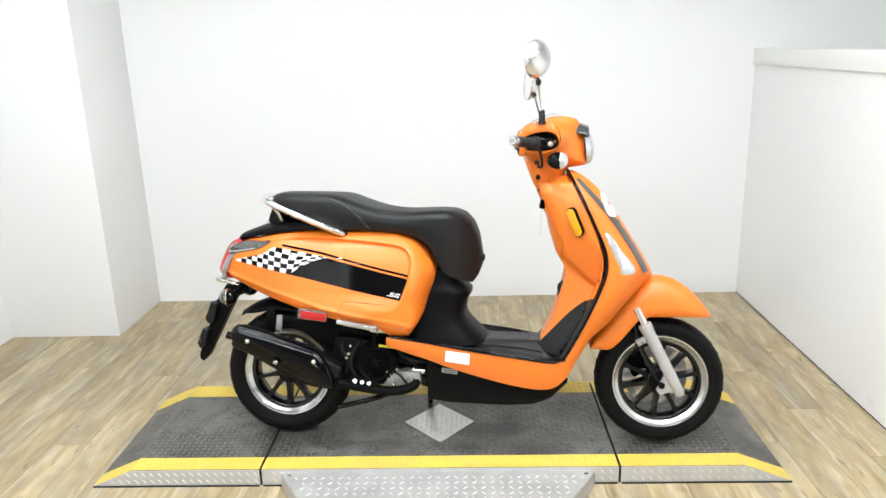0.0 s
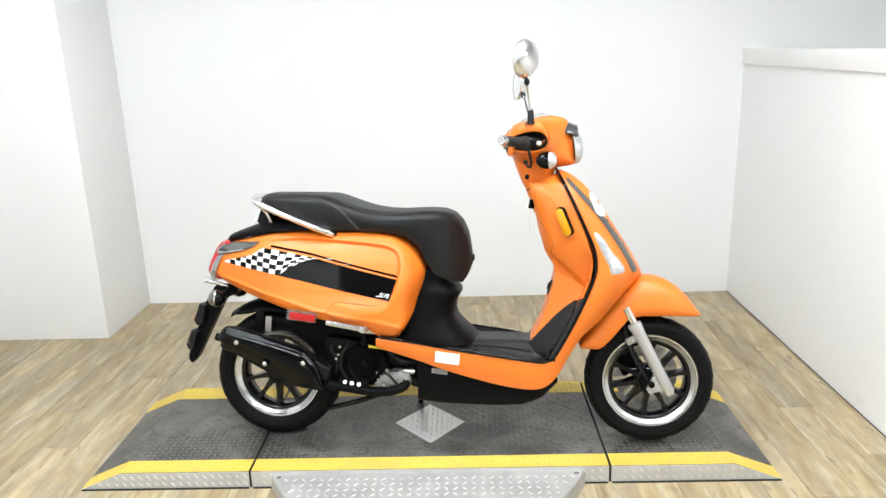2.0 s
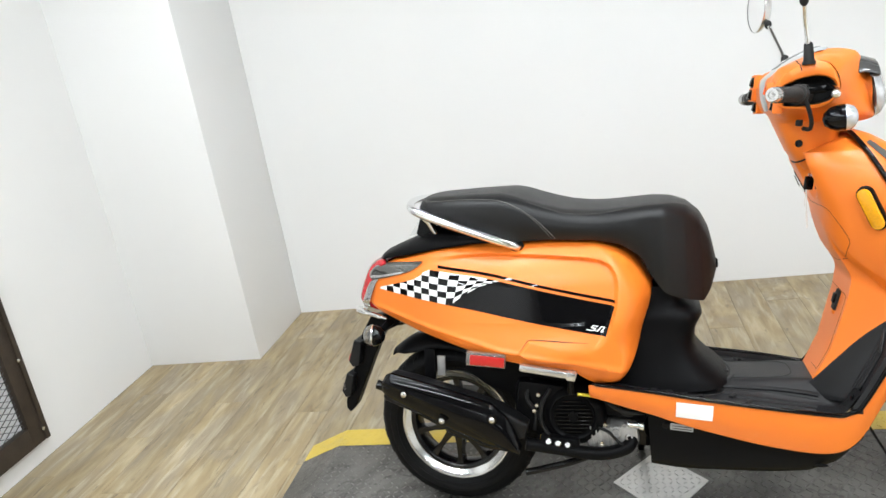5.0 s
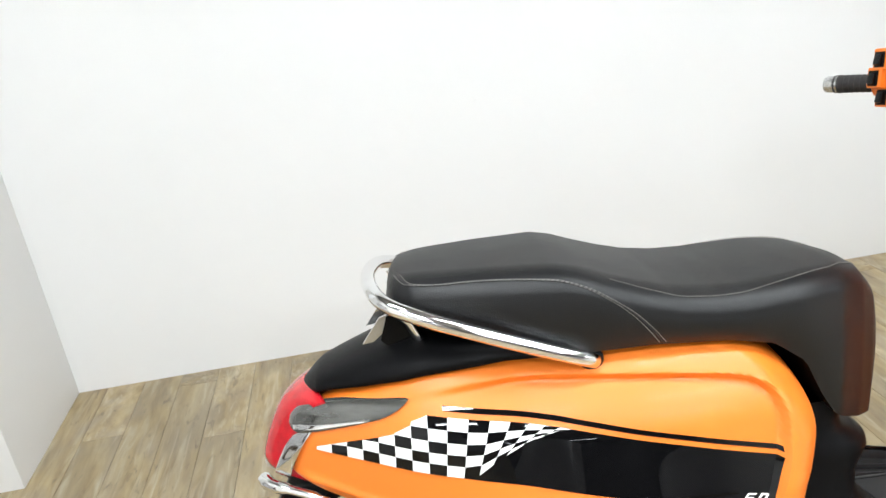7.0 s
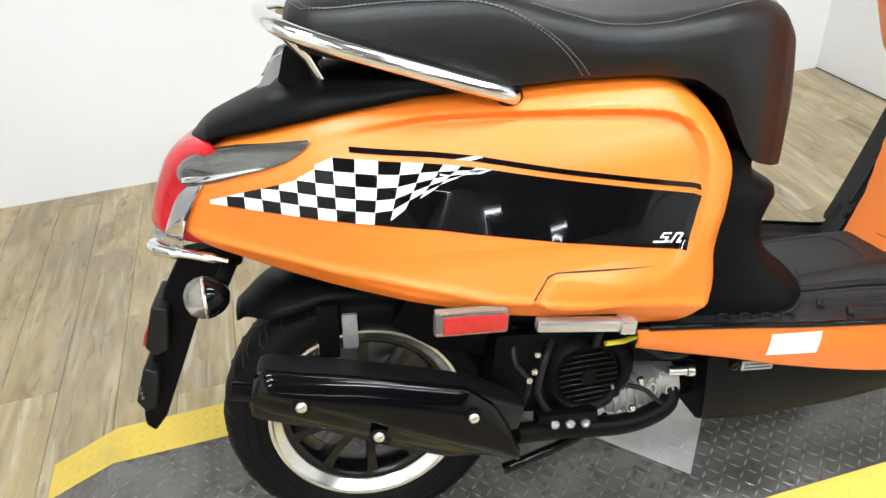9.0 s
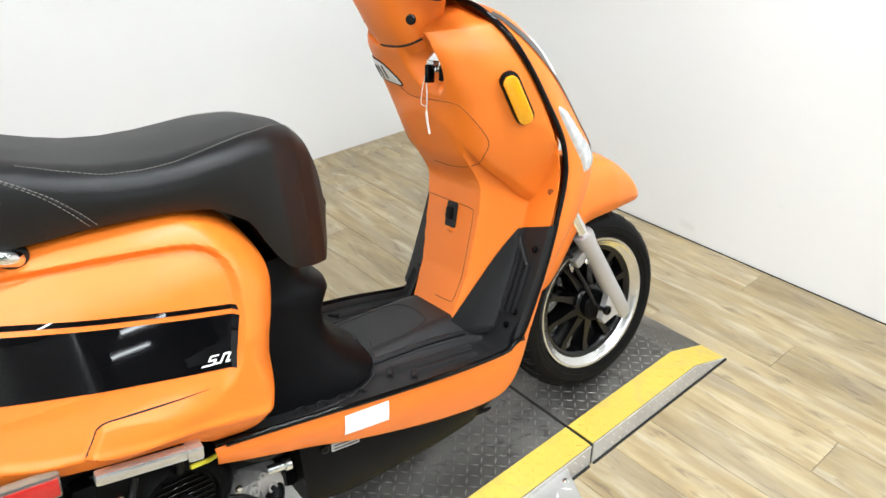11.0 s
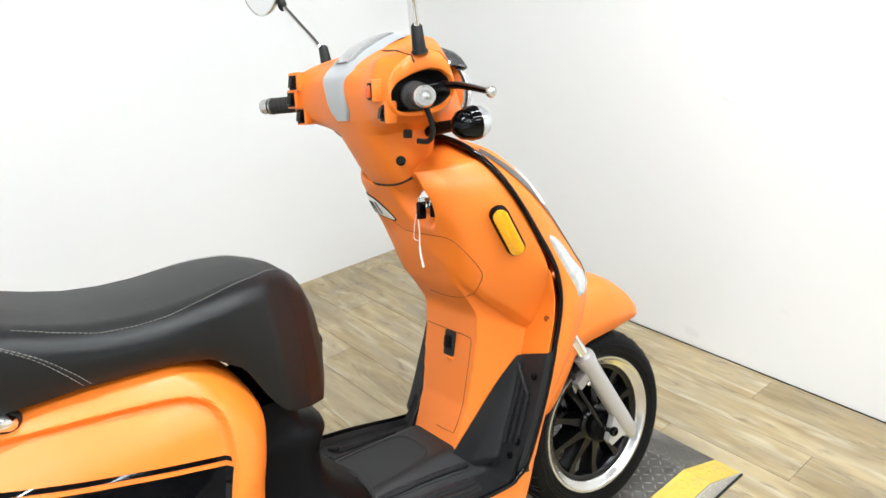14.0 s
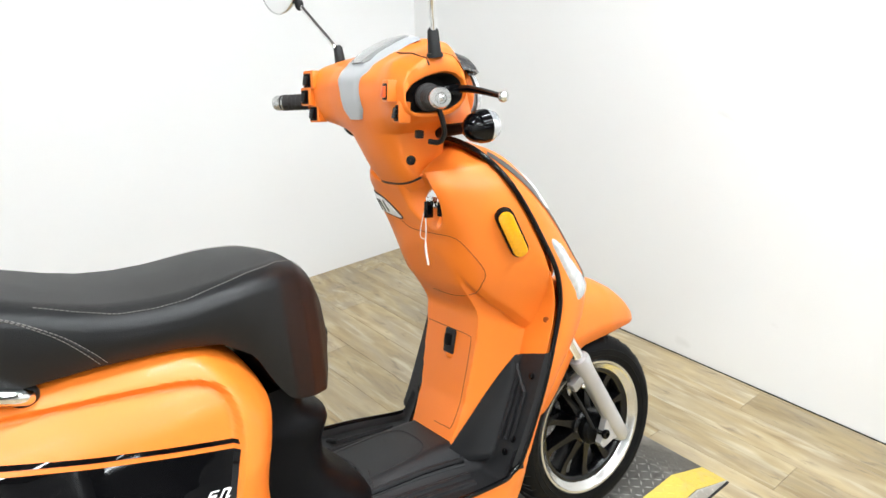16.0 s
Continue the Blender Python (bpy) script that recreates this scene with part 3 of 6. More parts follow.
        one = Shape().grid([[(x + r * ca - t * sa, y, c[2] + r * sa + t * ca) for r, t, y in row] for row in rows], wrap=True)
        one.make("spoke", RIMBLACK, rim, smooth=30)
    return w


rear = wheel(0.016, False)
front = wheel(1.311, True)
# brake disc, caliper and axle of the front wheel
dz = WR + 0.012
ds = Shape().lathe([(0.062, 0.050), (0.110, 0.050), (0.110, 0.054), (0.062, 0.054)], (1.309, 0, dz), (0, 1, 0), 48, closed=True)
disc = ds.make("brake_disc", DISCSTEEL, front, "drilled steel brake disc")
for k in range(24):
    a = 2 * math.pi * k / 24
    r = (0.078, 0.089, 0.100)[k % 3]
    Shape().lathe([(0.0035, -0.001), (0.0035, 0.0052), (0.0001, 0.0052)], (1.309 + r * math.cos(a), 0.0495, dz + r * math.sin(a)), (0, 1, 0), 8).make("disc_hole", GAP, disc)
Shape().tube([(1.309, -0.088, dz), (1.309, 0.088, dz)], 0.008).make("axle", STEEL, front)
bolt(front, (1.309, -0.088, dz), (0, -1, 0), 0.011, 0.008, GLOSSBLACK, "axle_nut")
Shape().lathe([(0.0001, -0.062), (0.03, -0.062), (0.036, -0.056), (0.036, -0.044), (0.0001, -0.04)], (1.309, 0, dz), (0, 1, 0), 32).make("speedometer_drive", BLACKPLAST, front)

# fork
for sgn in (-1, 1):
    y = sgn * 0.080
    ft = Vector((1.228, y, 0.475))
    fb = Vector((1.373, y, 0.190))
    d = (fb - ft).normalized()
    pts = [ft + d * t for t in (0.05, 0.055, 0.062, 0.09, 0.26, 0.308, 0.318, 0.322)]
    leg = Shape().tube(pts, [0.0205, 0.0225, 0.0225, 0.0195, 0.0195, 0.0185, 0.013, 0.002], 24).make("fork_leg", FORKSILVER, SC, "silver painted fork leg")
    Shape().tube([ft - d * 0.01, ft + d * 0.07], 0.0135, 16).make("fork_tube", CHROME, leg)
    lug = Shape()
    lug.prism([(1.318, y - 0.008, 0.262), (1.352, y - 0.008, 0.228), (1.362, y - 0.008, 0.20), (1.335, y - 0.008, 0.203), (1.303, y - 0.008, 0.194), (1.294, y - 0.008, 0.208), (1.303, y - 0.008, 0.226)], (0, 0.016, 0))
    lug.make("axle_lug", FORKSILVER, leg, smooth=30)
    Shape().box((1.243, y - sgn * 0.005, 0.372), (0.034, 0.02, 0.022), (0, -28, 0), 0.004).make("fork_bracket", ALLOY, leg)
    bolt(leg, (1.243, y - 0.016, 0.372), (0, -1, 0), 0.005, 0.004)
Shape().box((1.245, 0.055, 0.262), (0.06, 0.05, 0.075), (0, -25, 0), 0.010).make("brake_caliper", BLACKPLAST, front)
Shape().tube(spline([(1.25, 0.05, 0.30), (1.222, 0.06, 0.36), (1.225, 0.04, 0.42), (1.19, 0.03, 0.50)], 24), 0.005, 8).make("brake_hose", CABLE, SC)
Shape().tube(spline([(1.30, -0.062, 0.235), (1.262, -0.075, 0.30), (1.235, -0.07, 0.36), (1.215, -0.05, 0.46)], 24), 0.0042, 8).make("speedometer_cable", CABLE, SC)
Shape().tube([(1.19, 0, 0.44), (1.14, 0, 0.60)], 0.028, 20).make("steering_stem", BLACKPLAST, SC)
Shape().box((1.210, 0, 0.480), (0.045, 0.13, 0.035), (0, -27, 0), 0.008).make("fork_yoke", BLACKPLAST, SC)

# mudguard over the front wheel
mt = curve([(1.075, 0.352), (1.12, 0.42), (1.177, 0.495), (1.23, 0.556), (1.275, 0.583), (1.32, 0.582), (1.36, 0.569), (1.40, 0.543), (1.43, 0.514), (1.478, 0.452)])
ml = curve([(1.075, 0.345), (1.09, 0.342), (1.134, 0.34), (1.150, 0.348), (1.179, 0.377), (1.233, 0.445), (1.269, 0.455), (1.36, 0.456), (1.43, 0.452), (1.478, 0.447)])
mw = curve([(1.075, 0.075), (1.15, 0.082), (1.25, 0.086), (1.36, 0.082), (1.43, 0.068), (1.455, 0.054), (1.478, 0.02)])
rows = []
for x in np.concatenate([np.linspace(1.075, 1.46, 46), np.linspace(1.463, 1.478, 6)]):
    zt, zl, w = float(mt(x)), float(ml(x)), float(mw(x))
    row = []
    for a in np.linspace(-math.pi / 2, math.pi / 2, 33):
        sy = math.sin(a)
        row.append((x, w * math.copysign(abs(sy) ** 0.75, sy), zl + (zt - zl) * max(math.cos(a), 0) ** 0.62))
    rows.append(row)
Shape().grid(rows).make("front_mudguard", ORANGE, SC, solid=0.003)

# side cowls
BELLY = curve([(-0.24, 0.035), (-0.20, 0.058), (-0.15, 0.088), (-0.08, 0.118), (0.0, 0.152), (0.1, 0.190), (0.2, 0.212), (0.30, 0.222), (0.40, 0.222), (0.48, 0.216), (0.60, 0.196)], 6)
RIDGE = spline([(-0.06, 0.690), (0.02, 0.712), (0.12, 0.720), (0.25, 0.716), (0.40, 0.703), (0.465, 0.688), (0.490, 0.655), (0.487, 0.60), (0.465, 0.53), (0.44, 0.495), (0.40, 0.475),
                (0.30, 0.47), (0.1, 0.50), (-0.04, 0.56), (-0.10, 0.62)], 160, closed=True)
SCOOP = np.array([(0.250, 0.484), (0.276, 0.515), (0.30, 0.514), (0.445, 0.503), (0.43, 0.47), (0.36, 0.455), (0.28, 0.462)])


def inside_by(poly, x, z):
    """Signed distance into a closed outline."""
    a, b = poly, np.roll(poly, -1, axis=0)
    p = np.array((x, z))
    ab, ap = b - a, p - a
    t = np.clip((ab * ap).sum(1) / np.maximum((ab ** 2).sum(1), 1e-12), 0, 1)
    d = np.sqrt((((ap - ab * t[:, None])) ** 2).sum(1)).min()
    cross = ((a[:, 1] > z) != (b[:, 1] > z)) & (x < (b[:, 0] - a[:, 0]) * (z - a[:, 1]) / np.where(b[:, 1] == a[:, 1], 1e-9, b[:, 1] - a[:, 1]) + a[:, 0])
    return d if cross.sum() % 2 else -d


def cowl(x, z):
    """Half-width of the cowl's outer face."""
    w = float(BELLY(x))
    top = max(0.0, z - 0.635)
    keel = float(np.interp(x, [-0.2, -0.13, 0.0, 0.2, 0.38, 0.5], [0.592, 0.576, 0.540, 0.488, 0.458, 0.43]))
    low = max(0.0, keel - z)
    w -= 5.0 * top * top + 0.22 * max(0.0, z - 0.555) * step(0.0, 0.2, x) + min(0.045, 0.42 * low + 9.0 * low * low)
    w += 0.0032 * math.exp(-((z - keel - 0.002) / 0.0065) ** 2)
    d = inside_by(RIDGE, x, z)
    w -= 0.018 * step(-0.003, 0.011, d) * step(-0.02, 0.16, x) * step(0.475, 0.56, z)
    s_ = inside_by(SCOOP, x, z)
    e_ = 0.0018 + 0.012 * step(0.28, 0.38, x)
    w += 0.009 * step(-e_, 1.6 * e_, s_) * (1 - step(0.34, 0.44, x))
    return w


OUT = [(-0.195, 0.600), (-0.178, 0.640), (-0.150, 0.682), (-0.110, 0.705), (-0.062, 0.716), (0.018, 0.738), (0.135, 0.750), (0.25, 0.747), (0.36, 0.745), (0.439, 0.738), (0.488, 0.720), (0.525, 0.692),
       (0.550, 0.655), (0.565, 0.614), (0.559, 0.577), (0.540, 0.525), (0.520, 0.463), (0.492, 0.415), (0.468, 0.390), (0.425, 0.388), (0.405, 0.402), (0.378, 0.428), (0.33, 0.437), (0.243, 0.446),
       (0.165, 0.464), (0.049, 0.490), (-0.06, 0.522), (-0.130, 0.550), (-0.178, 0.572)]
outline = spline(OUT, 300, closed=True)
mid = np.array((0.26, 0.59))
rows = []
for q in list(np.linspace(0.02, 0.86, 56)) + list(np.linspace(0.87, 0.985, 18)) + [0.990, 0.994, 0.997, 0.999, 1.0]:
    row = []
    for px, pz in outline:
        x, z = mid[0] + (px - mid[0]) * q, mid[1] + (pz - mid[1]) * q
        fr = step(0.44, 0.56, px) * step(0.42, 0.5, pz)
        t = max(0.0, (q - 0.93 + 0.15 * fr) / (0.07 + 0.15 * fr))
        roll = (0.032 + 0.090 * fr) * (1 - math.sqrt(max(0.0, 1 - t ** 2)))
        row.append((x, -(cowl(x, z) - roll), z))
    rows.append(row)
sh = Shape().grid(rows, wrap=True)
sh.cap(rows[0])
cowl_r, cowl_l = both("side_cowl", sh, ORANGE, SC, "satin orange side cowl", solid=0.003)


def on_cowl(pts2d, lift, n_s=1, n_t=1):
    """A thin patch on the cowl over a quad of (x, z) corners, cut n_s by n_t."""
    a, b, c, d = [np.array(p, float) for p in pts2d]
    rows = []
    for i in range(n_t + 1):
        t = i / n_t
        l, r = a + (d - a) * t, b + (c - b) * t
        rows.append([(p[0], -(cowl(p[0], p[1]) + lift), p[1]) for p in (l + (r - l) * s / n_s for s in range(n_s + 1))])
    return rows


# Dark tube paints the recess shade along the scoop's stepped upper edge.
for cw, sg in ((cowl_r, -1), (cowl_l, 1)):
    Shape().tube([(x, sg * (cowl(x, z) - 0.0006), z) for x, z in spline([(0.249, 0.484), (0.262, 0.500), (0.275, 0.5145), (0.30, 0.5155), (0.36, 0.511), (0.43, 0.505)], 50)], [0.0016] * 30 + list(np.linspace(0.0016, 0.0004, 20)), 6).make("scoop_crease_shade", GAP, cw)


# decals: black stripe with pinstripe, chequered flag and lettering block
def strip_patch(top, low, x0, x1, lift, n=40, m=8):
    rows = []
    for j in range(m + 1):
        rows.append([(x, -(cowl(x, low(x) + (top(x) - low(x)) * j / m) + lift), low(x) + (top(x) - low(x)) * j / m) for x in np.linspace(x0, x1, n)])
    return Shape().grid(rows)


TOPL = curve([(-0.2, 0.729), (0.02, 0.693), (0.20, 0.661), (0.50, 0.588)])
LOWL = curve([(-0.2, 0.650), (-0.15, 0.636), (0.02, 0.609), (0.20, 0.574), (0.50, 0.512)])


def slant_strip():
    rows = []
    for j in range(13):
        t = j / 12
        xa, xb = 0.062 + 0.030 * t, 0.457 + 0.024 * t
        row = []
        for x in np.linspace(xa, xb, 60):
            z = float(LOWL(x)) + (float(TOPL(x)) - 0.004 - float(LOWL(x))) * t
            row.append((x, -(cowl(x, z) + 0.0012), z))
        rows.append(row)
    return Shape().grid(rows)


for cw, side in ((cowl_r, 1), (cowl_l, -1)):
    def put(sh, name, mat, label="", parent=None):
        if side < 0:
            sh.v = [(x, -y, z) for x, y, z in sh.v]
            sh.f = [f[::-1] for f in sh.f]
        return sh.make(name, mat, parent or cw, label)

    stripe = put(slant_strip(), "stripe_decal", DECALBLACK, "glossy black stripe decal")
    put(strip_patch(lambda x: float(TOPL(x)) + 0.0095, lambda x: float(TOPL(x)) + 0.0030, 0.045, 0.482, 0.0012, 70, 2), "pinstripe_decal", DECALBLACK, "thin black pinstripe decal")
    # chequered flag: cells between the same upper and lower lines
    NCOL, NROW = 15, 5
    base = Shape()
    cells = Shape()
    foot = [-0.140 + 0.0225 * i for i in range(9)] + [0.0625, 0.083, 0.103, 0.122, 0.142, 0.163, 0.190]
    head = [-0.134 + 0.0225 * i for i in range(8)] + [0.050, 0.078, 0.106, 0.133, 0.157, 0.178, 0.196, 0.210]

    def flag_point(i, j):
        """Corner of the waving flag: columns lean and its lower hem climbs to a point."""
        v = j / NROW
        k = min(int(i), NCOL - 1)
        xb, xt = (h[k] + (h[k + 1] - h[k]) * (i - k) for h in (foot, head))
        rise = float(np.interp(xb, [0.06, 0.08, 0.111, 0.135, 0.17, 0.195], [0.0, 0.06, 0.38, 0.58, 0.82, 0.96]))
        zb = float(LOWL(xb)) + (float(TOPL(xb)) - 0.004 - float(LOWL(xb))) * rise
        return xb + (xt - xb) * v, zb + (float(TOPL(xt)) - 0.004 - zb) * v

    def flag_top(x):
        return float(np.interp(x, [-0.15, -0.09, -0.04, -0.02, 0.0, 0.018, 0.03], [0.637, 0.650, 0.660, 0.667, 0.680, 0.698, 0.715]))

    def flag_clip(p):
        return p[0], min(p[1], max(flag_top(p[0]), float(LOWL(p[0])) + 0.0004))

    def flag_keep(i, j):
        x, z = flag_point(i + 0.5, j + 0.1)
        return z < flag_top(x)

    for i in range(NCOL):
        for j in range(NROW):
            if not flag_keep(i, j):
                continue
            q = [flag_clip(flag_point(*c)) for c in ((i, j), (i + 1, j), (i + 1, j + 1), (i, j + 1))]
            (base if (i + j) % 2 else cells).grid(on_cowl(q, 0.0018, 4, 2))
    put(cells, "flag_white_field", DECALWHITE, "white squares of a chequered flag decal")
    put(base, "flag_black_field", DECALBLACK, "black squares of a chequered flag decal")
    # unread lettering: plain slanted bars
    lt = Shape()
    for u0, u1, v0, v1 in ((0.006, 0.018, 0.82, 1.0), (0.004, 0.0165, 0.42, 0.60), (-0.003, 0.018, 0.0, 0.18), (0.0035, 0.0072, 0.5, 1.0), (0.0140, 0.0178, 0.0, 0.55),
                           (0.0198, 0.0228, 0.0, 0.22), (0.0245, 0.0285, 0.0, 1.0), (0.0285, 0.0355, 0.80, 1.0), (0.0345, 0.0385, 0.0, 0.9), (0.0385, 0.0425, 0.0, 0.22)):
        def corner(u, v):
            return 0.415 + 0.86 * u + 0.011 * v, 0.5365 - 0.15 * u + 0.0115 * v
        lt.grid(on_cowl([corner(u0, v0), corner(u1, v0), corner(u1, v1), corner(u0, v1)], 0.0022, 2, 2))
    put(lt, "lettering_bar", DECALWHITE, "white unread lettering block", stripe)

# reflector lenses on the cowl
for cw, sg in ((cowl_r, -1), (cowl_l, 1)):
    y = sg * 0.216
    base = Shape().box((0.166, y, 0.471), (0.098, 0.018, 0.034), (0, 8, sg * -4), 0.005).make("reflector_base", LENSWHITE, cw, "clear-edged reflector housing")
    Shape().box((0.170, y + sg * 0.0065, 0.4695), (0.086, 0.008, 0.0255), (0, 8, sg * -4), 0.004).make("red_reflector", REDREF, base, "red side reflector")
    peg = Shape().box((0.312, sg * 0.222, 0.442), (0.128, 0.018, 0.017), (0, 10, 0), 0.005)
    peg.box((0.372, sg * 0.222, 0.431), (0.022, 0.026, 0.021), (0, 10, 0), 0.004)
    peg.make("folding_footpeg", SATINALU, SC, "folded bright alloy pillion footpeg")
    Shape().tube([(0.362, sg * 0.17, 0.42), (0.355, sg * 0.15, 0.36)], 0.008, 10).make("peg_bracket", BLACKPLAST, SC)

# tail: centre cover, lamp, lenses, chrome
ct = curve([(-0.160, 0.712), (-0.145, 0.725), (-0.10, 0.742), (-0.04, 0.763), (0.02, 0.778), (0.10, 0.785), (0.26, 0.78)])
cw_ = curve([(-0.160, 0.056), (-0.10, 0.080), (0.0, 0.118), (0.10, 0.132), (0.26, 0.14)])
rows = []
for x in np.concatenate([np.linspace(-0.160, -0.13, 12), np.linspace(-0.12, 0.26, 32)]):
    zt, w = float(ct(x)), float(cw_(x))
    ze = float(np.interp(x, [-0.16, -0.11, -0.06, 0.02, 0.135, 0.26], [0.702, 0.714, 0.720, 0.734, 0.746, 0.744]))
    t = min(1.0, math.sqrt(max(0.0, (x + 0.161) / 0.030)))
    rows.append([(x, w * t * math.sin(a), ze + (zt - ze) * math.cos(a) ** 0.8 * min(1, 0.3 + 0.7 * t)) for a in np.linspace(-math.pi / 2, math.pi / 2, 25)])
Shape().grid(rows).make("tail_cover", BLACKPLAST, SC, "grained black plastic tail cover", solid=0.003)
lamp = [(-0.222, 0.572), (-0.238, 0.590), (-0.233, 0.615), (-0.216, 0.652), (-0.196, 0.684), (-0.168, 0.704), (-0.140, 0.708), (-0.135, 0.68), (-0.15, 0.61), (-0.185, 0.568)]
rows = []
for q in np.linspace(-1, 1, 25):
    k = 0.052 * abs(q) ** 2.2
    sc = 1 - 0.10 * abs(q) ** 4
    rows.append([(x + k * (0.4 + 0.9 * step(-0.13, -0.24, x)), q * (0.066 + 0.020 * step(-0.24, -0.15, x)), 0.63 + (z - 0.63) * sc) for x, z in spline(lamp, 48, closed=True)])
sh = Shape().grid(rows, wrap=True)
sh.cap(rows[0]), sh.cap(rows[-1])
tail = sh.make("tail_lamp", REDLENS, SC, "red wraparound tail lamp lens")
for sg in (-1, 1):
    def tail_patch(pts, lift, thick, name, mat, label):
        ring = spline(pts, 40, closed=True)
        c = ring.mean(0)
        rows = []
        for q, l in ((0.03, lift), (0.5, lift), (0.85, lift * 0.9), (0.97, lift * 0.6), (1.0, -thick)):
            rows.append([(c[0] + (x - c[0]) * q, sg * (cowl(c[0] + (x - c[0]) * q, c[1] + (z - c[1]) * q) + l), c[1] + (z - c[1]) * q) for x, z in ring])
        s_ = Shape().grid(rows, wrap=True)
        s_.cap(rows[0])
        return s_.make(name, mat, tail, label)

    tail_patch([(-0.180, 0.668), (-0.170, 0.684), (-0.142, 0.697), (-0.09, 0.704), (-0.04, 0.7065), (0.002, 0.708), (-0.008, 0.698), (-0.03, 0.686), (-0.06, 0.677), (-0.10, 0.668), (-0.14, 0.660), (-0.170, 0.656)], 0.006, 0.006, "indicator_window", SMOKE, "smoked grey rear side lens")
    tail_patch([(-0.174, 0.661), (-0.14, 0.664), (-0.10, 0.671), (-0.055, 0.680), (-0.050, 0.6835), (-0.10, 0.676), (-0.14, 0.671), (-0.172, 0.668)], 0.0072, 0.002, "lens_lower_strip", CHROME, "bright lower edge of the lens")
    tail_patch([(-0.216, 0.578), (-0.206, 0.606), (-0.176, 0.650), (-0.142, 0.664), (-0.155, 0.645), (-0.180, 0.604), (-0.196, 0.572)], 0.004, 0.012, "tail_trim", CHROME, "chrome trim beside the tail lamp")
    Shape().tube(spline([(-0.240, sg * 0.024, 0.562), (-0.226, sg * 0.044, 0.561), (-0.180, sg * 0.066, 0.555), (-0.135, sg * 0.084, 0.546)], 16), [0.011] * 3 + [0.0095] * 4 + [0.007] * 6 + [0.004] * 3, 10).make("lower_trim", CHROME, tail, "chrome lower tail trim")
# number plate bracket and rear indicators
arm = [(-0.314, 0.251), (-0.326, 0.265), (-0.324, 0.286), (-0.272, 0.420), (-0.246, 0.490), (-0.212, 0.540), (-0.134, 0.545), (-0.128, 0.512), (-0.178, 0.492), (-0.214, 0.425), (-0.292, 0.275)]
br = Shape().prism([(x, -0.019, z) for x, z in arm], (0, 0.038, 0))
bracket = br.make("plate_bracket", BLACKPLAST, SC, "black plastic number plate bracket", smooth=30)
md = bracket.modifiers.new("soft_edge", "BEVEL")
md.width, md.segments, md.limit_method = 0.004, 2, "ANGLE"
for name, ring, half_w in (("reflector_housing", [(-0.240, 0.470), (-0.262, 0.478), (-0.286, 0.415), (-0.276, 0.398), (-0.254, 0.404)], 0.046), ("plate_holder", [(-0.276, 0.372), (-0.296, 0.382), (-0.319, 0.328), (-0.310, 0.308), (-0.292, 0.312)], 0.048)):
    ob = Shape().prism([(x, -half_w, z) for x, z in ring], (0, 2 * half_w, 0)).make(name, SATINBLACK, bracket, smooth=30)
    md = ob.modifiers.new("soft_edge", "BEVEL")
    md.width, md.segments, md.limit_method = 0.003, 2, "ANGLE"
Shape().box((-0.2835, 0, 0.424), (0.006, 0.078, 0.022), (0, 21, 0), 0.002).make("rear_reflector", REDREF, bracket, "small red rear reflector")
for k in range(3):
    Shape().box((-0.308, -0.0485, 0.350 - 0.008 * k), (0.004, 0.0012, 0.0055), (0, 23, 0), 0).make("holder_mark", GREYTRIM, bracket)
for sg in (-1, 1):
    c = Vector((-0.172, sg * 0.102, 0.507))
    ax_i = Vector((-1, sg * 0.15, 0.05))
    ind = Shape().lathe([(0.0001, -0.032), (0.013, -0.029), (0.023, -0.020), (0.029, -0.006), (0.0295, 0.002)], c, ax_i, 28).make("rear_indicator", GLOSSBLACK, bracket, "round black rear indicator with clear lens")
    Shape().lathe([(0.0292, 0.002), (0.0285, 0.010), (0.022, 0.021), (0.012, 0.027), (0.0001, 0.029)], c, ax_i, 28).make("indicator_lens", LENSWHITE, ind, "clear moulded lens")
    Shape().lathe([(0.0294, -0.001), (0.0304, 0.001), (0.0294, 0.003)], c, ax_i, 28).make("indicator_ring", CHROME, ind)
    Shape().tube([c + Vector((0.02, -sg * 0.012, 0.01)), (-0.140, sg * 0.05, 0.530)], 0.011, 12).make("indicator_stalk", BLACKPLAST, ind)

# grab rail
rp = [(0.258, -0.128, 0.728), (0.246, -0.146, 0.738), (0.185, -0.149, 0.762), (0.081, -0.146, 0.803), (0.025, -0.139, 0.826), (-0.012, -0.122, 0.842), (-0.032, -0.075, 0.852), (-0.040, 0, 0.855)]
rp = rp + [(x, -y, z) for x, y, z in rp[-2::-1]]
rail = Shape().tube(spline(rp, 110), 0.0108, 16).make("grab_rail", CHROME, SC, "chrome tubular grab rail")
for sg in (-1, 1):
    Shape().tube([(-0.012, sg * 0.095, 0.836), (0.012, sg * 0.075, 0.80), (0.026, sg * 0.07, 0.765)], 0.008, 10).make("rail_strut", CHROME, rail)
    Shape().ball((0.252, sg * 0.132, 0.733), (0.018, 0.016, 0.016), 16, 10).make("rail_boot", CABLE, rail)
rows = [[(0.0, y, 0.836), (-0.018, y, 0.806), (-0.030, y, 0.772), (-0.022, y, 0.764), (0.020, y, 0.770), (0.030, y, 0.810)] for y in (-0.062, 0.062)]
Shape().grid(rows, wrap=True).cap(rows[0]).cap(rows[1]).make("rail_plate", GLOSSBLACK, rail, "glossy black rear rail bracket")
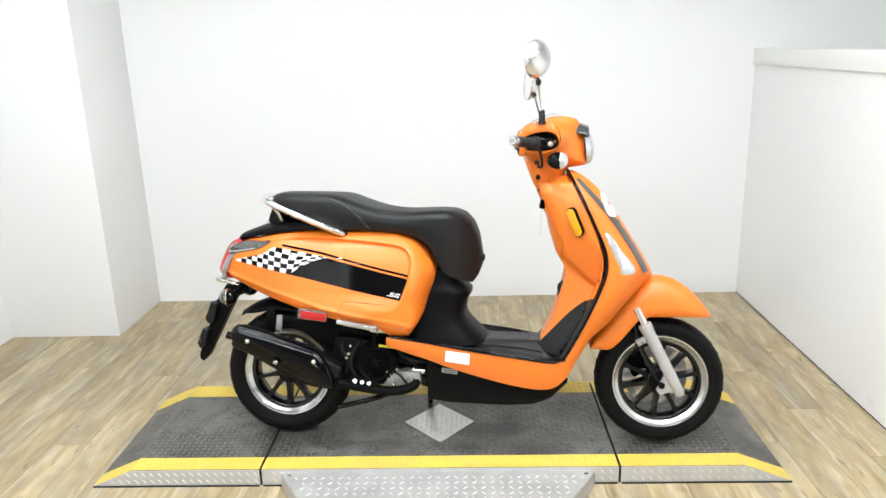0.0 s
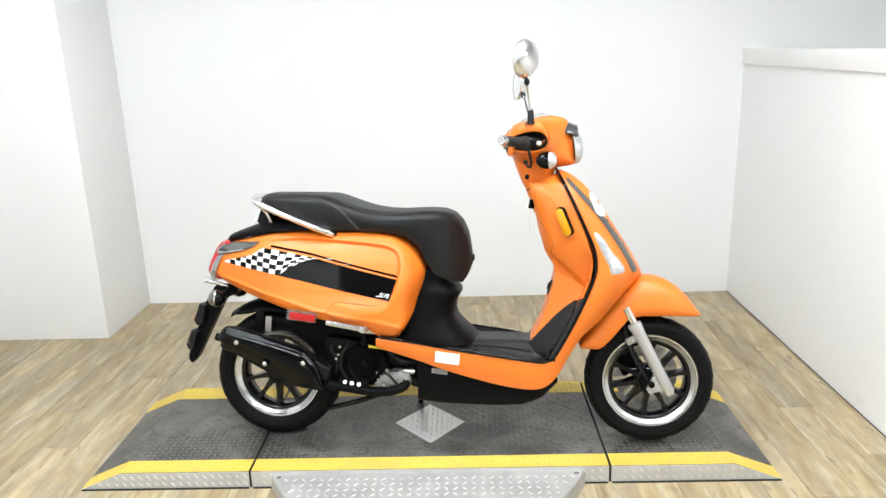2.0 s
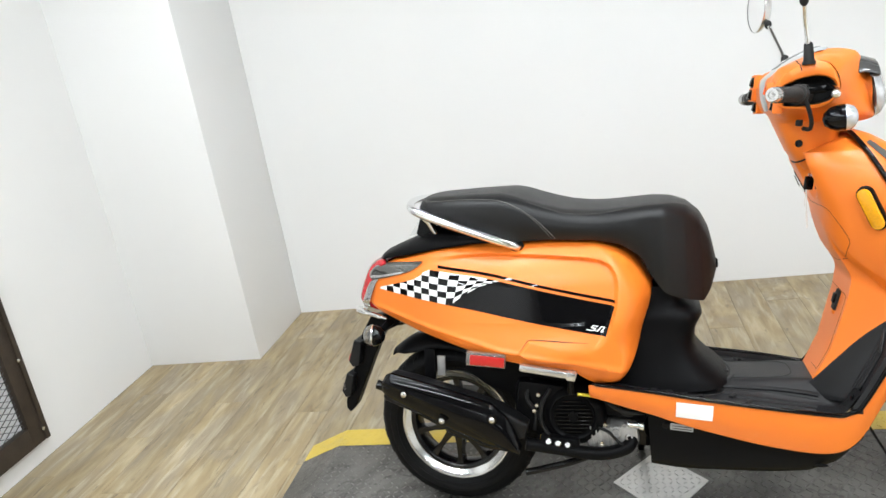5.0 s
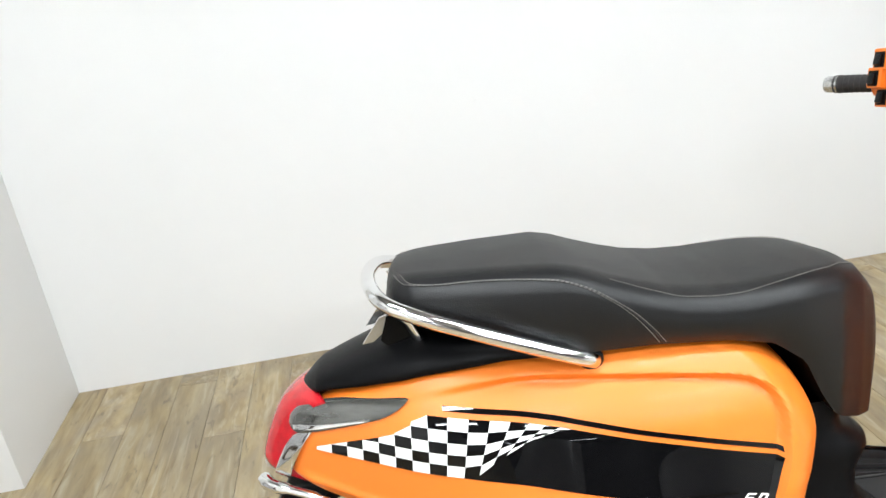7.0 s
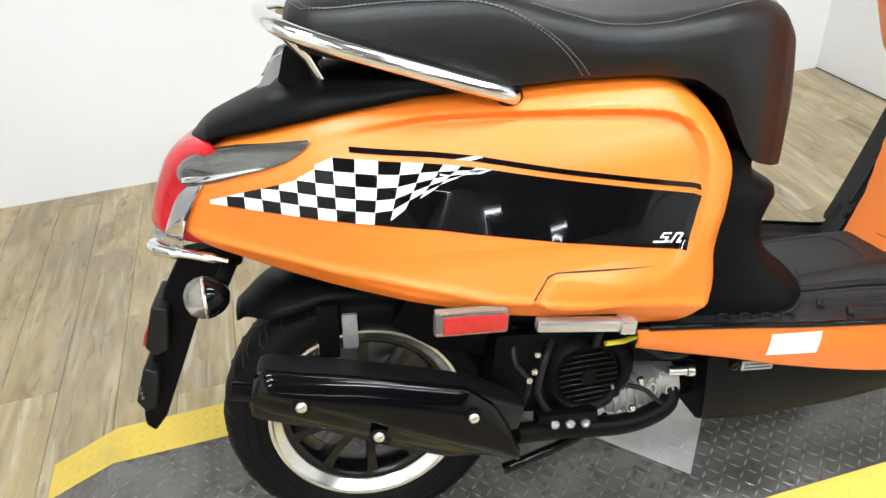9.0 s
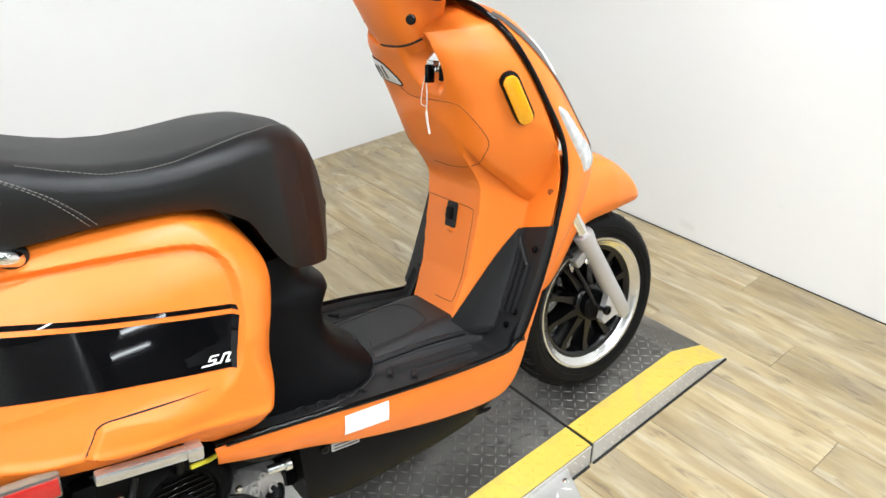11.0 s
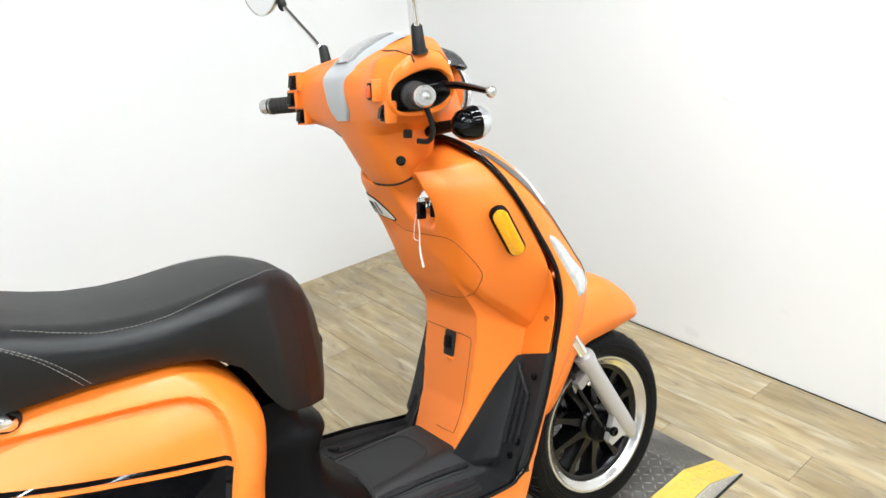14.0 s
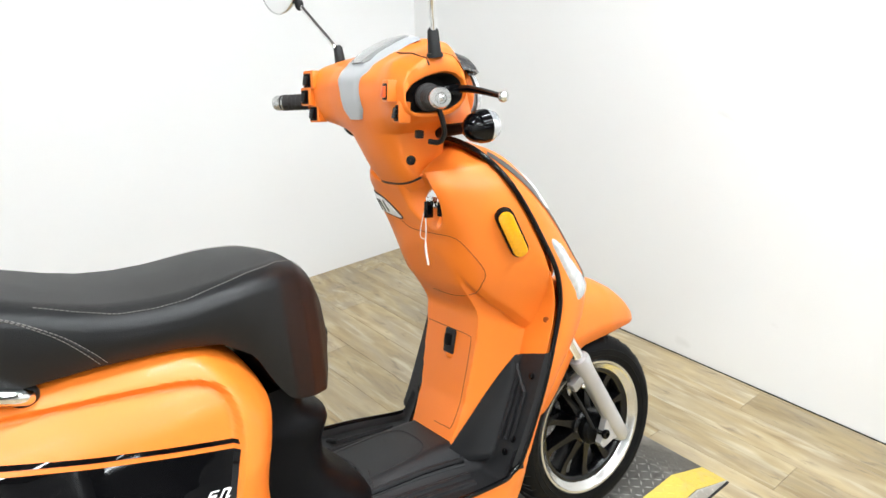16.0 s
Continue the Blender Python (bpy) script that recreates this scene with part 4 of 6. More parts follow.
for sg in (-1, 1):
    Shape().prism([(-0.030, sg * 0.040, 0.800), (-0.058, sg * 0.040, 0.764), (-0.042, sg * 0.040, 0.766), (-0.016, sg * 0.040, 0.786), (-0.012, sg * 0.040, 0.806)], (0, sg * 0.006, 0)).make("rail_fin", CHROME, rail, "bright pointed rail fin", smooth=30)
# lens on the tail side filler between cowls
Shape().box((0.24, 0, 0.60), (0.54, 0.20, 0.20), bevel=0.02).make("inner_body", BLACKPLAST, SC)

# seat
st = curve([(-0.014, 0.834), (-0.009, 0.852), (0.002, 0.862), (0.03, 0.866), (0.126, 0.865), (0.22, 0.862), (0.255, 0.853), (0.288, 0.838), (0.33, 0.820), (0.368, 0.808), (0.42, 0.800), (0.468, 0.798), (0.567, 0.802), (0.620, 0.799), (0.655, 0.790), (0.684, 0.766), (0.703, 0.724), (0.715, 0.65)], 1)
sb = curve([(-0.014, 0.829), (-0.002, 0.814), (0.022, 0.804), (0.239, 0.747), (0.336, 0.746), (0.44, 0.738), (0.50, 0.724), (0.545, 0.690), (0.570, 0.635), (0.592, 0.600), (0.61, 0.588), (0.65, 0.571), (0.682, 0.560), (0.700, 0.585), (0.715, 0.625)], 1)
sw = curve([(-0.014, 0.066), (-0.004, 0.096), (0.02, 0.116), (0.06, 0.128), (0.12, 0.138), (0.25, 0.152), (0.35, 0.152), (0.45, 0.152), (0.54, 0.144), (0.60, 0.130), (0.645, 0.104), (0.68, 0.074), (0.703, 0.044), (0.715, 0.020)], 1)


def seat_point(x, a, lift=0.0):
    """a runs from 0 (lower edge, near side) over pi/2 (crest) to pi."""
    zt, zl, w = float(st(x)) + 0.003 + 0.006 * step(0.25, 0.36, x) * (1 - step(0.60, 0.70, x)), float(sb(x)), float(sw(x)) + 0.008 * step(0.05, 0.3, x) * (1 - step(0.56, 0.70, x))
    side = 1.0 if a <= math.pi / 2 else -1.0
    u = min(a, math.pi - a) / (math.pi / 2)
    h = zt - zl
    rz, ry = min(0.033, 0.62 * h), min(0.050, 0.75 * w)
    if u < 0.42:
        f = u / 0.42
        y = w - 0.014 * (1 - f) ** 2 - 0.004 * f * f
        z = zl + (h - rz) * f
        ny, nz = 1.0, 0.1
    elif u < 0.82:
        b = (u - 0.42) / 0.40 * math.pi / 2
        y = w - 0.004 - ry * (1 - math.cos(b))
        z = zt - rz + rz * math.sin(b)
        ny, nz = math.cos(b), math.sin(b)
    else:
        f = (u - 0.82) / 0.18
        y = (w - 0.004 - ry) * (1 - f)
        z = zt + 0.003 * math.sin(f * math.pi / 2)
        ny, nz = 0.0, 1.0
    return Vector((x, -side * max(y + lift * ny, 0.0), z + lift * nz))


def seam_a(x):
    """Where the top panel's seam runs."""
    return math.pi / 2 * float(np.interp(x, [-0.015, 0.03, 0.12, 0.22, 0.30, 0.38, 0.46, 0.54, 0.62, 0.68, 0.72], [0.60, 0.66, 0.70, 0.70, 0.66, 0.60, 0.62, 0.68, 0.72, 0.74, 0.74]))


sx = np.concatenate([np.linspace(-0.014, 0.03, 16), np.linspace(0.036, 0.64, 74), np.linspace(0.645, 0.715, 28)])
seat = new("seat")
seat.parent = SC
tagged(seat, "black vinyl dual seat with grey stitching")
rows_r, rows_t, rows_l = [], [], []
for x in sx:
    k = seam_a(x)
    rows_r.append([seat_point(x, a) for a in np.linspace(0, k, 30)])
    rows_t.append([seat_point(x, a) for a in np.linspace(k, math.pi - k, 35)])
    rows_l.append([seat_point(x, a) for a in np.linspace(math.pi - k, math.pi, 30)])
for nm, rw, mt_ in (("seat_side", rows_r, VINYL), ("seat_top", rows_t, VINYLTOP), ("seat_side", rows_l, VINYL)):
    Shape().grid(rw).make(nm, mt_, seat, smooth=60)
Shape().grid([[seat_point(x, 0) for x in sx], [seat_point(x, math.pi) for x in sx]]).make("seat_base", BLACKPLAST, seat)
for end in (sx[0], sx[-1]):
    Shape().cap([seat_point(end, a) for a in np.linspace(0, math.pi, 24)]).make("seat_end", VINYL, seat)


def stitches(path, name="stitching"):
    sh = Shape()
    p = [Vector(q) for q in path]
    for a, b in zip(p, p[1:]):
        sh.tube([a.lerp(b, 0.12), a.lerp(b, 0.80)], 0.0006, 5)
    return tagged(sh.make(name, THREAD, seat, "grey stitching"), kind="stuff")


def resample(path, stepl):
    p = np.array([tuple(q) for q in path])
    d = np.concatenate([[0], np.cumsum(np.linalg.norm(np.diff(p, axis=0), axis=1))])
    n = int(d[-1] / stepl)
    return [tuple(np.interp(v, d, p[:, k]) for k in range(3)) for v in np.linspace(0, d[-1], n)]


for mirror in (False, True):
    def ang(a):
        return math.pi - a if mirror else a
    stitches(resample([seat_point(x, ang(seam_a(x) + 0.03), 0.0012) for x in np.linspace(0.285, 0.712, 90)], 0.006))
    pan = [(0.000, 1.20), (0.014, 0.98), (0.05, 0.93), (0.10, 0.95), (0.17, 0.93), (0.23, 0.86), (0.27, 0.76), (0.302, 0.60), (0.325, 0.35), (0.342, 0.05)]
    for off in (0.0, 0.009):
        stitches(resample([seat_point(x + off, ang(a), 0.0014) for x, a in spline(pan, 60)], 0.006))
    Shape().tube([seat_point(x + 0.0045, ang(a), -0.0008) for x, a in spline(pan, 60)], 0.0022, 6).make("panel_piping", VINYL, seat)
bolt(seat, (0.714, 0.0, 0.640), (1, 0, 0), 0.012, 0.006, BLACKPLAST, "seat_catch")

# seat pillar between seat and floorboard
rows = []
for z, xf, xr, w in ((0.610, 0.640, 0.50, 0.105), (0.575, 0.634, 0.47, 0.108), (0.558, 0.638, 0.46, 0.110), (0.545, 0.660, 0.46, 0.114), (0.535, 0.674, 0.45, 0.117), (0.524, 0.676, 0.45, 0.118), (0.510, 0.668, 0.44, 0.119),
                      (0.49, 0.658, 0.42, 0.122), (0.46, 0.655, 0.41, 0.128), (0.44, 0.661, 0.41, 0.131), (0.42, 0.676, 0.41, 0.135), (0.402, 0.694, 0.41, 0.139), (0.386, 0.712, 0.41, 0.143), (0.372, 0.724, 0.41, 0.146), (0.360, 0.730, 0.41, 0.148)):
    ring = []
    for a in np.linspace(0, 2 * math.pi, 48, endpoint=False):
        ca, sa = math.cos(a), math.sin(a)
        xm, hx = (xf + xr) / 2, (xf - xr) / 2
        ring.append((xm + hx * math.copysign(abs(ca) ** 0.62, ca), w * math.copysign(abs(sa) ** 0.62, sa), z))
    rows.append(ring)
Shape().grid(rows, wrap=True).make("seat_pillar", BLACKPLAST, SC, "grained black plastic under-seat panel", smooth=50)

# shell edges: A runs along the rear edge, B along the lower and front edge
EDGE_A = spline([(0.405, -0.186, 0.394), (0.443, -0.190, 0.392), (0.56, -0.196, 0.377), (0.678, -0.198, 0.358), (0.82, -0.198, 0.338), (0.935, -0.186, 0.320), (0.965, -0.180, 0.322), (0.992, -0.180, 0.342), (1.051, -0.182, 0.450), (1.094, -0.180, 0.545),
                 (1.113, -0.180, 0.600), (1.117, -0.180, 0.640), (1.110, -0.180, 0.685), (1.085, -0.178, 0.745), (1.053, -0.172, 0.816), (1.028, -0.155, 0.870), (1.008, -0.115, 0.912), (1.000, -0.060, 0.932), (0.998, 0.0, 0.938)], 240)
EDGE_B = spline([(0.405, -0.180, 0.362), (0.471, -0.183, 0.342), (0.55, -0.184, 0.318), (0.621, -0.184, 0.293), (0.715, -0.184, 0.266), (0.807, -0.182, 0.243), (0.90, -0.178, 0.228), (0.955, -0.172, 0.234), (0.995, -0.164, 0.268), (1.035, -0.156, 0.335),
                 (1.075, -0.146, 0.395), (1.128, -0.128, 0.44), (1.180, -0.102, 0.495), (1.235, -0.06, 0.545), (1.280, -0.02, 0.583), (1.262, 0.0, 0.635), (1.205, 0.0, 0.728), (1.145, 0.0, 0.812), (1.068, 0.0, 0.900), (1.010, 0.0, 0.936)], 240)


def shell(i, t, lift=0.0):
    """The outer shell of apron and lower side, from edge A (t=0) to edge B (t=1)."""
    i0 = min(238, int(i))
    fr = i - i0
    a, b = EDGE_A[i0] * (1 - fr) + EDGE_A[i0 + 1] * fr, EDGE_B[i0] * (1 - fr) + EDGE_B[i0 + 1] * fr
    k = i / 239
    amp = 0.006 + 0.040 * step(0.50, 0.68, k) * (1 - 0.75 * step(0.90, 1.0, k))
    n = np.array((0.62, -0.78, 0.05))
    if k < 0.45:
        n = np.array((0.0, -1.0, 0.0))
    p = a + (b - a) * t + n * (amp * math.sin(math.pi * t ** 0.85) + lift)
    p[1] = min(p[1], 0.0) if lift == 0 else p[1]
    return p


rows = [[shell(i, t) for t in np.linspace(0, 1, 26)] for i in range(240)]
apr, apl = both("apron_panel", Shape().grid(rows), ORANGE, SC, "satin orange front apron and lower side panel", solid=0.003)
trim = Shape().tube([EDGE_A[i] + np.array((-0.001, -0.002, 0.003)) for i in range(4, 240)], 0.0050, 10)
both("edge_trim", trim, GLOSSBLACK, SC, "glossy black rubber edge trim")


# front lamps and badge in the apron
for ap, sg in ((apr, 1), (apl, -1)):
    def on_apron(sh, name, mat, label=""):
        if sg < 0:
            sh.v = [(x, -y, z) for x, y, z in sh.v]
            sh.f = [f[::-1] for f in sh.f]
        return sh.make(name, mat, ap, label)

    def shell_at(x, z):
        bi, bt, di, dt = 190.0, 0.5, 48.0, 0.48
        for _ in range(7):
            cand = []
            for u in np.linspace(-1, 1, 9):
                for v in np.linspace(-1, 1, 9):
                    i, t = min(238.9, max(135.0, bi + u * di)), min(0.99, max(0.02, bt + v * dt))
                    p = shell(i, t)
                    cand.append(((p[0] - x) ** 2 + (p[2] - z) ** 2, i, t))
            _, bi, bt = min(cand)
            di, dt = di * 0.4, dt * 0.4
        return shell(bi, bt)

    ring = spline([(1.108, 0.738), (1.128, 0.733), (1.160, 0.685), (1.206, 0.628), (1.204, 0.608), (1.165, 0.606), (1.158, 0.628), (1.132, 0.680)], 40, closed=True)
    c = ring.mean(0)
    rows = []
    for q, l in ((0.1, 0.006), (0.55, 0.006), (0.85, 0.0045), (1.0, -0.001)):
        row = []
        for x, z in ring:
            p = shell_at(c[0] + (x - c[0]) * q, c[1] + (z - c[1]) * q)
            row.append((p[0] + 0.6 * l, p[1] - 0.8 * l, p[2]))
        rows.append(row)
    sh = Shape().grid(rows, wrap=True)
    sh.cap(rows[0])
    housing = on_apron(sh, "position_lamp", LAMPGLASS, "clear wedge-shaped front lamp")
ring = spline([(1.098, 0.860), (1.120, 0.856), (1.150, 0.800), (1.142, 0.786), (1.115, 0.800)], 32, closed=True)
c = ring.mean(0)
rows = []
for q, l in ((0.1, 0.0045), (0.6, 0.0045), (0.9, 0.0035), (1.0, 0.0005)):
    row = []
    for x, z in ring:
        p = shell_at(c[0] + (x - c[0]) * q, c[1] + (z - c[1]) * q)
        row.append((p[0] + 0.6 * l, p[1] - 0.8 * l, p[2]))
    rows.append(row)
Shape().grid(rows, wrap=True).cap(rows[0]).make("nose_badge", BADGE, apr, "oval chrome nose badge")

sl = spline([(1.020, 0.908), (1.040, 0.882), (1.078, 0.838), (1.128, 0.778), (1.168, 0.722), (1.206, 0.662), (1.236, 0.605)], 40)
sr = spline([(1.030, 0.912), (1.060, 0.880), (1.104, 0.832), (1.148, 0.780), (1.190, 0.724), (1.228, 0.664), (1.258, 0.608)], 40)
rows = []
for a, b in zip(sl, sr):
    row = []
    for f in np.linspace(0, 1, 6):
        q = a + (b - a) * f
        p = shell_at(q[0], q[1])
        row.append((p[0] + 0.0010, p[1] - 0.0016, p[2] + 0.0006))
    rows.append(row)
both("grey_stripe", Shape().grid(rows), GREYTRIM, SC, "dark grey apron stripe")

# inner leg shield
lo_i = int(np.argmin(np.abs(EDGE_A[:, 0] - 0.985)))
az, ax, ay = EDGE_A[lo_i:, 2], EDGE_A[lo_i:, 0], -EDGE_A[lo_i:, 1]
CEN = curve([(0.30, 0.88), (0.335, 0.897), (0.359, 0.909), (0.435, 0.948), (0.554, 0.985), (0.60, 0.994), (0.613, 0.992), (0.671, 0.965), (0.768, 0.936), (0.840, 0.910), (0.868, 0.897), (0.905, 0.892)], 2)


def inner(y, z):
    """x of the leg shield's rear face."""
    xe = float(np.interp(z, az, ax)) - 0.004
    w = max(0.02, float(np.interp(z, az, ay)) - 0.002)
    q = min(1.0, abs(y) / w)
    cx = float(CEN(z))
    up = xe - (xe - cx) * max(0.0, 1 - q ** 5) ** 0.55
    q0 = 0.39 + 0.085 * step(0.36, 0.58, z)
    q1 = 0.66 - 0.05 * step(0.36, 0.55, z)
    lin = min(1.0, max(0.0, (q - q0) / (q1 - q0)))
    low = cx + (xe - 0.010 - cx) * lin
    # the bulge ends in a crease that dips beside the pillar and climbs again to the rim
    zc = float(np.interp(q, [0.0, 0.42, 0.50, 0.61, 0.70, 0.85, 1.0], [0.618, 0.618, 0.602, 0.556, 0.570, 0.625, 0.680]))
    b = 1 - (1 - min(1.0, max(0.0, (z - zc) / 0.12))) ** 2
    x = low + (up - low) * b
    # dish round the ignition lock
    d = math.hypot((y + 0.064) / (0.056 if y > -0.064 else 0.046), (z - 0.846) / 0.064)
    x += 0.040 * (1 - step(0.25 if y > -0.075 else 0.55, 1.0, d))
    # the collar dives in under the neck
    zs = 0.866 + 0.019 * min(1.0, abs(y - 0.012) / 0.072) ** 2
    x += 0.045 * step(zs, zs + 0.012, z) * (1 - step(0.069, 0.092, abs(y - 0.012)))
    # glove box swells a little
    g = math.hypot(y / 0.13, (z - 0.70) / 0.09)
    return x - 0.006 * (1 - step(0.5, 1.0, g))


rows = []
for z in list(np.linspace(0.335, 0.895, 230)):
    w = max(0.02, float(np.interp(z, az, ay)) - 0.002)
    rows.append([(inner(w * math.sin(a), z), w * math.sin(a), z) for a in np.linspace(-math.pi / 2, math.pi / 2, 150)])
top = rows[-1]
for k in (0.25, 0.5, 0.75, 1.0):
    rows.append([(x + (1.0 - x) * k, y * (1 - 0.55 * k), z + 0.030 * k) for x, y, z in top])
shield = Shape().grid(rows).make("leg_shield", ORANGE, SC, "satin orange inner leg shield with glove box", smooth=32, solid=0.003)


def on_shield(path, lift, r, name, mat, n=60, parent=None):
    return Shape().tube([(inner(y, z) - lift, y, z) for y, z in spline(path, n)], r, 6).make(name, mat, parent or shield)


GROOVE = material("panel_gap_shadow", (0.26, 0.052, 0.006), 0.6)
on_shield([(0.118, 0.845), (0.085, 0.838), (0.05, 0.800), (0.017, 0.778), (-0.06, 0.776), (-0.104, 0.774), (-0.122, 0.758), (-0.138, 0.712), (-0.128, 0.682), (-0.10, 0.656), (-0.04, 0.642), (0.03, 0.642)], -0.0003, 0.0010, "glove_box_gap", GROOVE)
on_shield([(0.078, 0.562), (0.0, 0.561), (-0.058, 0.560), (-0.067, 0.548), (-0.064, 0.47), (-0.057, 0.392), (-0.040, 0.384), (0.0, 0.382)], -0.0003, 0.0010, "lower_cover_gap", GROOVE)
# glove box badge
sh = Shape()
ring = spline([(0.128, 0.842), (0.080, 0.838), (0.052, 0.822), (0.030, 0.796), (0.062, 0.798), (0.110, 0.806), (0.130, 0.818)], 40, closed=True)
c = ring.mean(0)
rws = [[(inner(c[0] + (y - c[0]) * q, c[1] + (z - c[1]) * q) - l, c[0] + (y - c[0]) * q, c[1] + (z - c[1]) * q) for y, z in ring] for q, l in ((0.05, 0.004), (0.6, 0.004), (0.92, 0.003), (1.0, -0.002))]
sh.grid(rws, wrap=True).cap(rws[0])
Shape().tube([(inner(y, z) - 0.0008, y, z) for y, z in list(ring) + [ring[0]]], 0.0016, 6, ends=False).make("badge_rim", GAP, shield)
badge = sh.make("shield_badge", BADGE, shield, "silver shaped badge plate")
for y0 in (0.066, 0.080, 0.094):
    Shape().tube([(inner(y0 + 0.006 * f, 0.806 + 0.024 * f) - 0.0042, y0 + 0.006 * f, 0.806 + 0.024 * f) for f in np.linspace(0, 1, 6)], 0.0016, 6).make("badge_bar", GREYTRIM, badge)
# bag hook slot
Shape().box((inner(0, 0.537) + 0.004, -0.004, 0.536), (0.02, 0.030, 0.050), (0, 17, 0), 0.004).make("hook_recess", GAP, shield)
Shape().box((inner(0, 0.542) - 0.004, -0.004, 0.541), (0.016, 0.022, 0.026), (0, 17, 0), 0.006).make("bag_hook", BLACKPLAST, shield, "black folding bag hook")
Shape().ball((inner(0, 0.508) + 0.004, -0.004, 0.510), (0.009, 0.014, 0.010), 16, 10).make("hook_cup", ORANGE, shield)
bolt(shield, (inner(-0.163, 0.584), -0.163, 0.584), (-1, -0.4, 0), 0.0065, 0.0015, GROOVE, "screw_hole")
# ignition lock, key and tag
kx = inner(-0.068, 0.838)
lock = Shape().lathe([(0.0001, 0.020), (0.017, 0.020), (0.020, 0.016), (0.021, 0.0), (0.021, -0.01)], (kx, -0.068, 0.838), (-1, 0, 0.25), 28).make("ignition_lock", CHROME, shield, "bright ignition lock")
Shape().box((kx - 0.026, -0.070, 0.840), (0.022, 0.0026, 0.012), (0, 12, 20), 0.001).make("key", STEEL, lock)
Shape().box((kx - 0.036, -0.078, 0.826), (0.020, 0.008, 0.030), (0, 12, 20), 0.003).make("key_head", GLOSSBLACK, lock, "black plastic key head")
Shape().box((kx - 0.016, -0.092, 0.822), (0.016, 0.014, 0.022), (0, 10, 10), 0.003).make("lock_shutter", BLACKPLAST, lock)
tg = spline([(kx - 0.040, -0.072, 0.824), (kx - 0.040, -0.068, 0.79), (kx - 0.040, -0.060, 0.755), (kx - 0.040, -0.062, 0.722)], 20)
Shape().tube(tg, [0.0012] * 12 + [0.0022] * 8, 6).make("key_tag", TAGCLEAR, lock, "clear plastic key tie")
Shape().tube(spline([(kx - 0.040, -0.07, 0.824), (kx - 0.04, -0.056, 0.80), (kx - 0.042, -0.05, 0.775), (kx - 0.04, -0.06, 0.77)], 20), 0.0008, 5).make("key_tie", TAGCLEAR, lock)
# amber reflectors on the flanks
for sg in (-1, 1):
    a0, a1 = Vector((0.994, sg * 0.180, 0.826)), Vector((1.036, sg * 0.183, 0.722))
    d = (a1 - a0).normalized()
    nrm = Vector((-0.45, sg * 0.88, -0.15)).normalized()
    u = d.cross(nrm).normalized()
    def pill(r, l0, h, lift):
        ring = []
        for a in np.linspace(0, 2 * math.pi, 40, endpoint=False):
            e = a1 if math.cos(a) > 0 else a0
            e = e - d * (0.024 if math.cos(a) > 0 else -0.024)
            ring.append(e + d * math.cos(a) * r + u * math.sin(a) * r)
        rr = [[p + nrm * (lift) for p in ring], [p + nrm * (lift + h * 0.8) for p in ring],
              [(a0 + a1) / 2 + (p - (a0 + a1) / 2) * 0.94 + nrm * (lift + h) for p in ring]]
        return Shape().grid(rr, wrap=True).cap(rr[-1])
    rb = pill(0.0168, 0, 0.014, -0.010).make("reflector_rim", BLACKPLAST, shield, "black reflector mount", smooth=50)
    pill(0.0132, 0, 0.006, 0.004).make("amber_reflector", AMBER, rb, "amber oval side reflector", smooth=50)

# floorboard
EZ = curve([(0.40, 0.392), (0.443, 0.390), (0.56, 0.374), (0.678, 0.355), (0.82, 0.335), (0.935, 0.318), (0.99, 0.318)])
EW = curve([(0.40, 0.178), (0.44, 0.188), (0.56, 0.194), (0.82, 0.196), (0.935, 0.184), (0.99, 0.178)])


def floor_z(x, y):
    q = abs(y) / float(EW(x))
    z = float(EZ(x)) - 0.006
    mid_z = 0.366 - 0.004 * step(0.85, 0.97, x)
    z += (mid_z - z) * (1 - step(0.32, 0.60, q)) * step(0.62, 0.72, x) if mid_z > z else 0
    z += 0.010 * step(0.955, 0.99, q)
    z += 0.05 * step(0.945, 0.995, x) * step(0.4, 0.75, q)
    return z


rows = [[(x, float(EW(x)) * q, floor_z(x, float(EW(x)) * q)) for q in np.linspace(-1, 1, 71)] for x in np.linspace(0.41, 0.985, 90)]
tray = Shape().grid(rows).make("floorboard", TRAYPLAST, SC, "grained black plastic floorboard with raised ribs", smooth=50)


def floor_line(path, r, name, mat, lift=0.0, n=40):
    return Shape().tube([(x, y, floor_z(x, y) + lift) for x, y in spline(path, n)], r, 6).make(name, mat, tray)


for sg in (-1, 1):
    for k, y in enumerate((0.090, 0.118, 0.146)):
        x0, x1 = 0.685 + 0.032 * k, 0.918 - 0.008 * k
        rib = Shape().tube([(x, sg * y, floor_z(x, y) + 0.0004) for x in np.linspace(x0 + 0.02, x1, 20)], 0.0058, 8)
        rib.tube([(x0 + 0.02, sg * y, floor_z(x0, y) + 0.0004), (x0 + 0.02 - 0.012, sg * (y + 0.018), floor_z(x0, y + 0.018) + 0.0004)], 0.0058, 8)
        rib = rib.make("floor_rib", TRAYPLAST, tray)
        # Thin dark line painted in as the rib's own shadow.
        Shape().tube([(x, sg * (y + 0.0070), floor_z(x, y + 0.0070) + 0.0003) for x in np.linspace(x0 + 0.02, x1, 20)], 0.0012, 6).make("rib_shade", GAP, rib)
    for k in range(4):
        fx = 0.54 + 0.035 * k
        Shape().tube(spline([(fx, sg * 0.160, floor_z(fx, 0.160)), (fx + 0.008, sg * 0.150, floor_z(fx, 0.150) + 0.001), (fx + 0.018, sg * 0.152, floor_z(fx, 0.152) + 0.001), (fx + 0.02, sg * 0.162, floor_z(fx, 0.162))], 12), 0.002, 6).make("grip_mark", TRAYPLAST, tray)
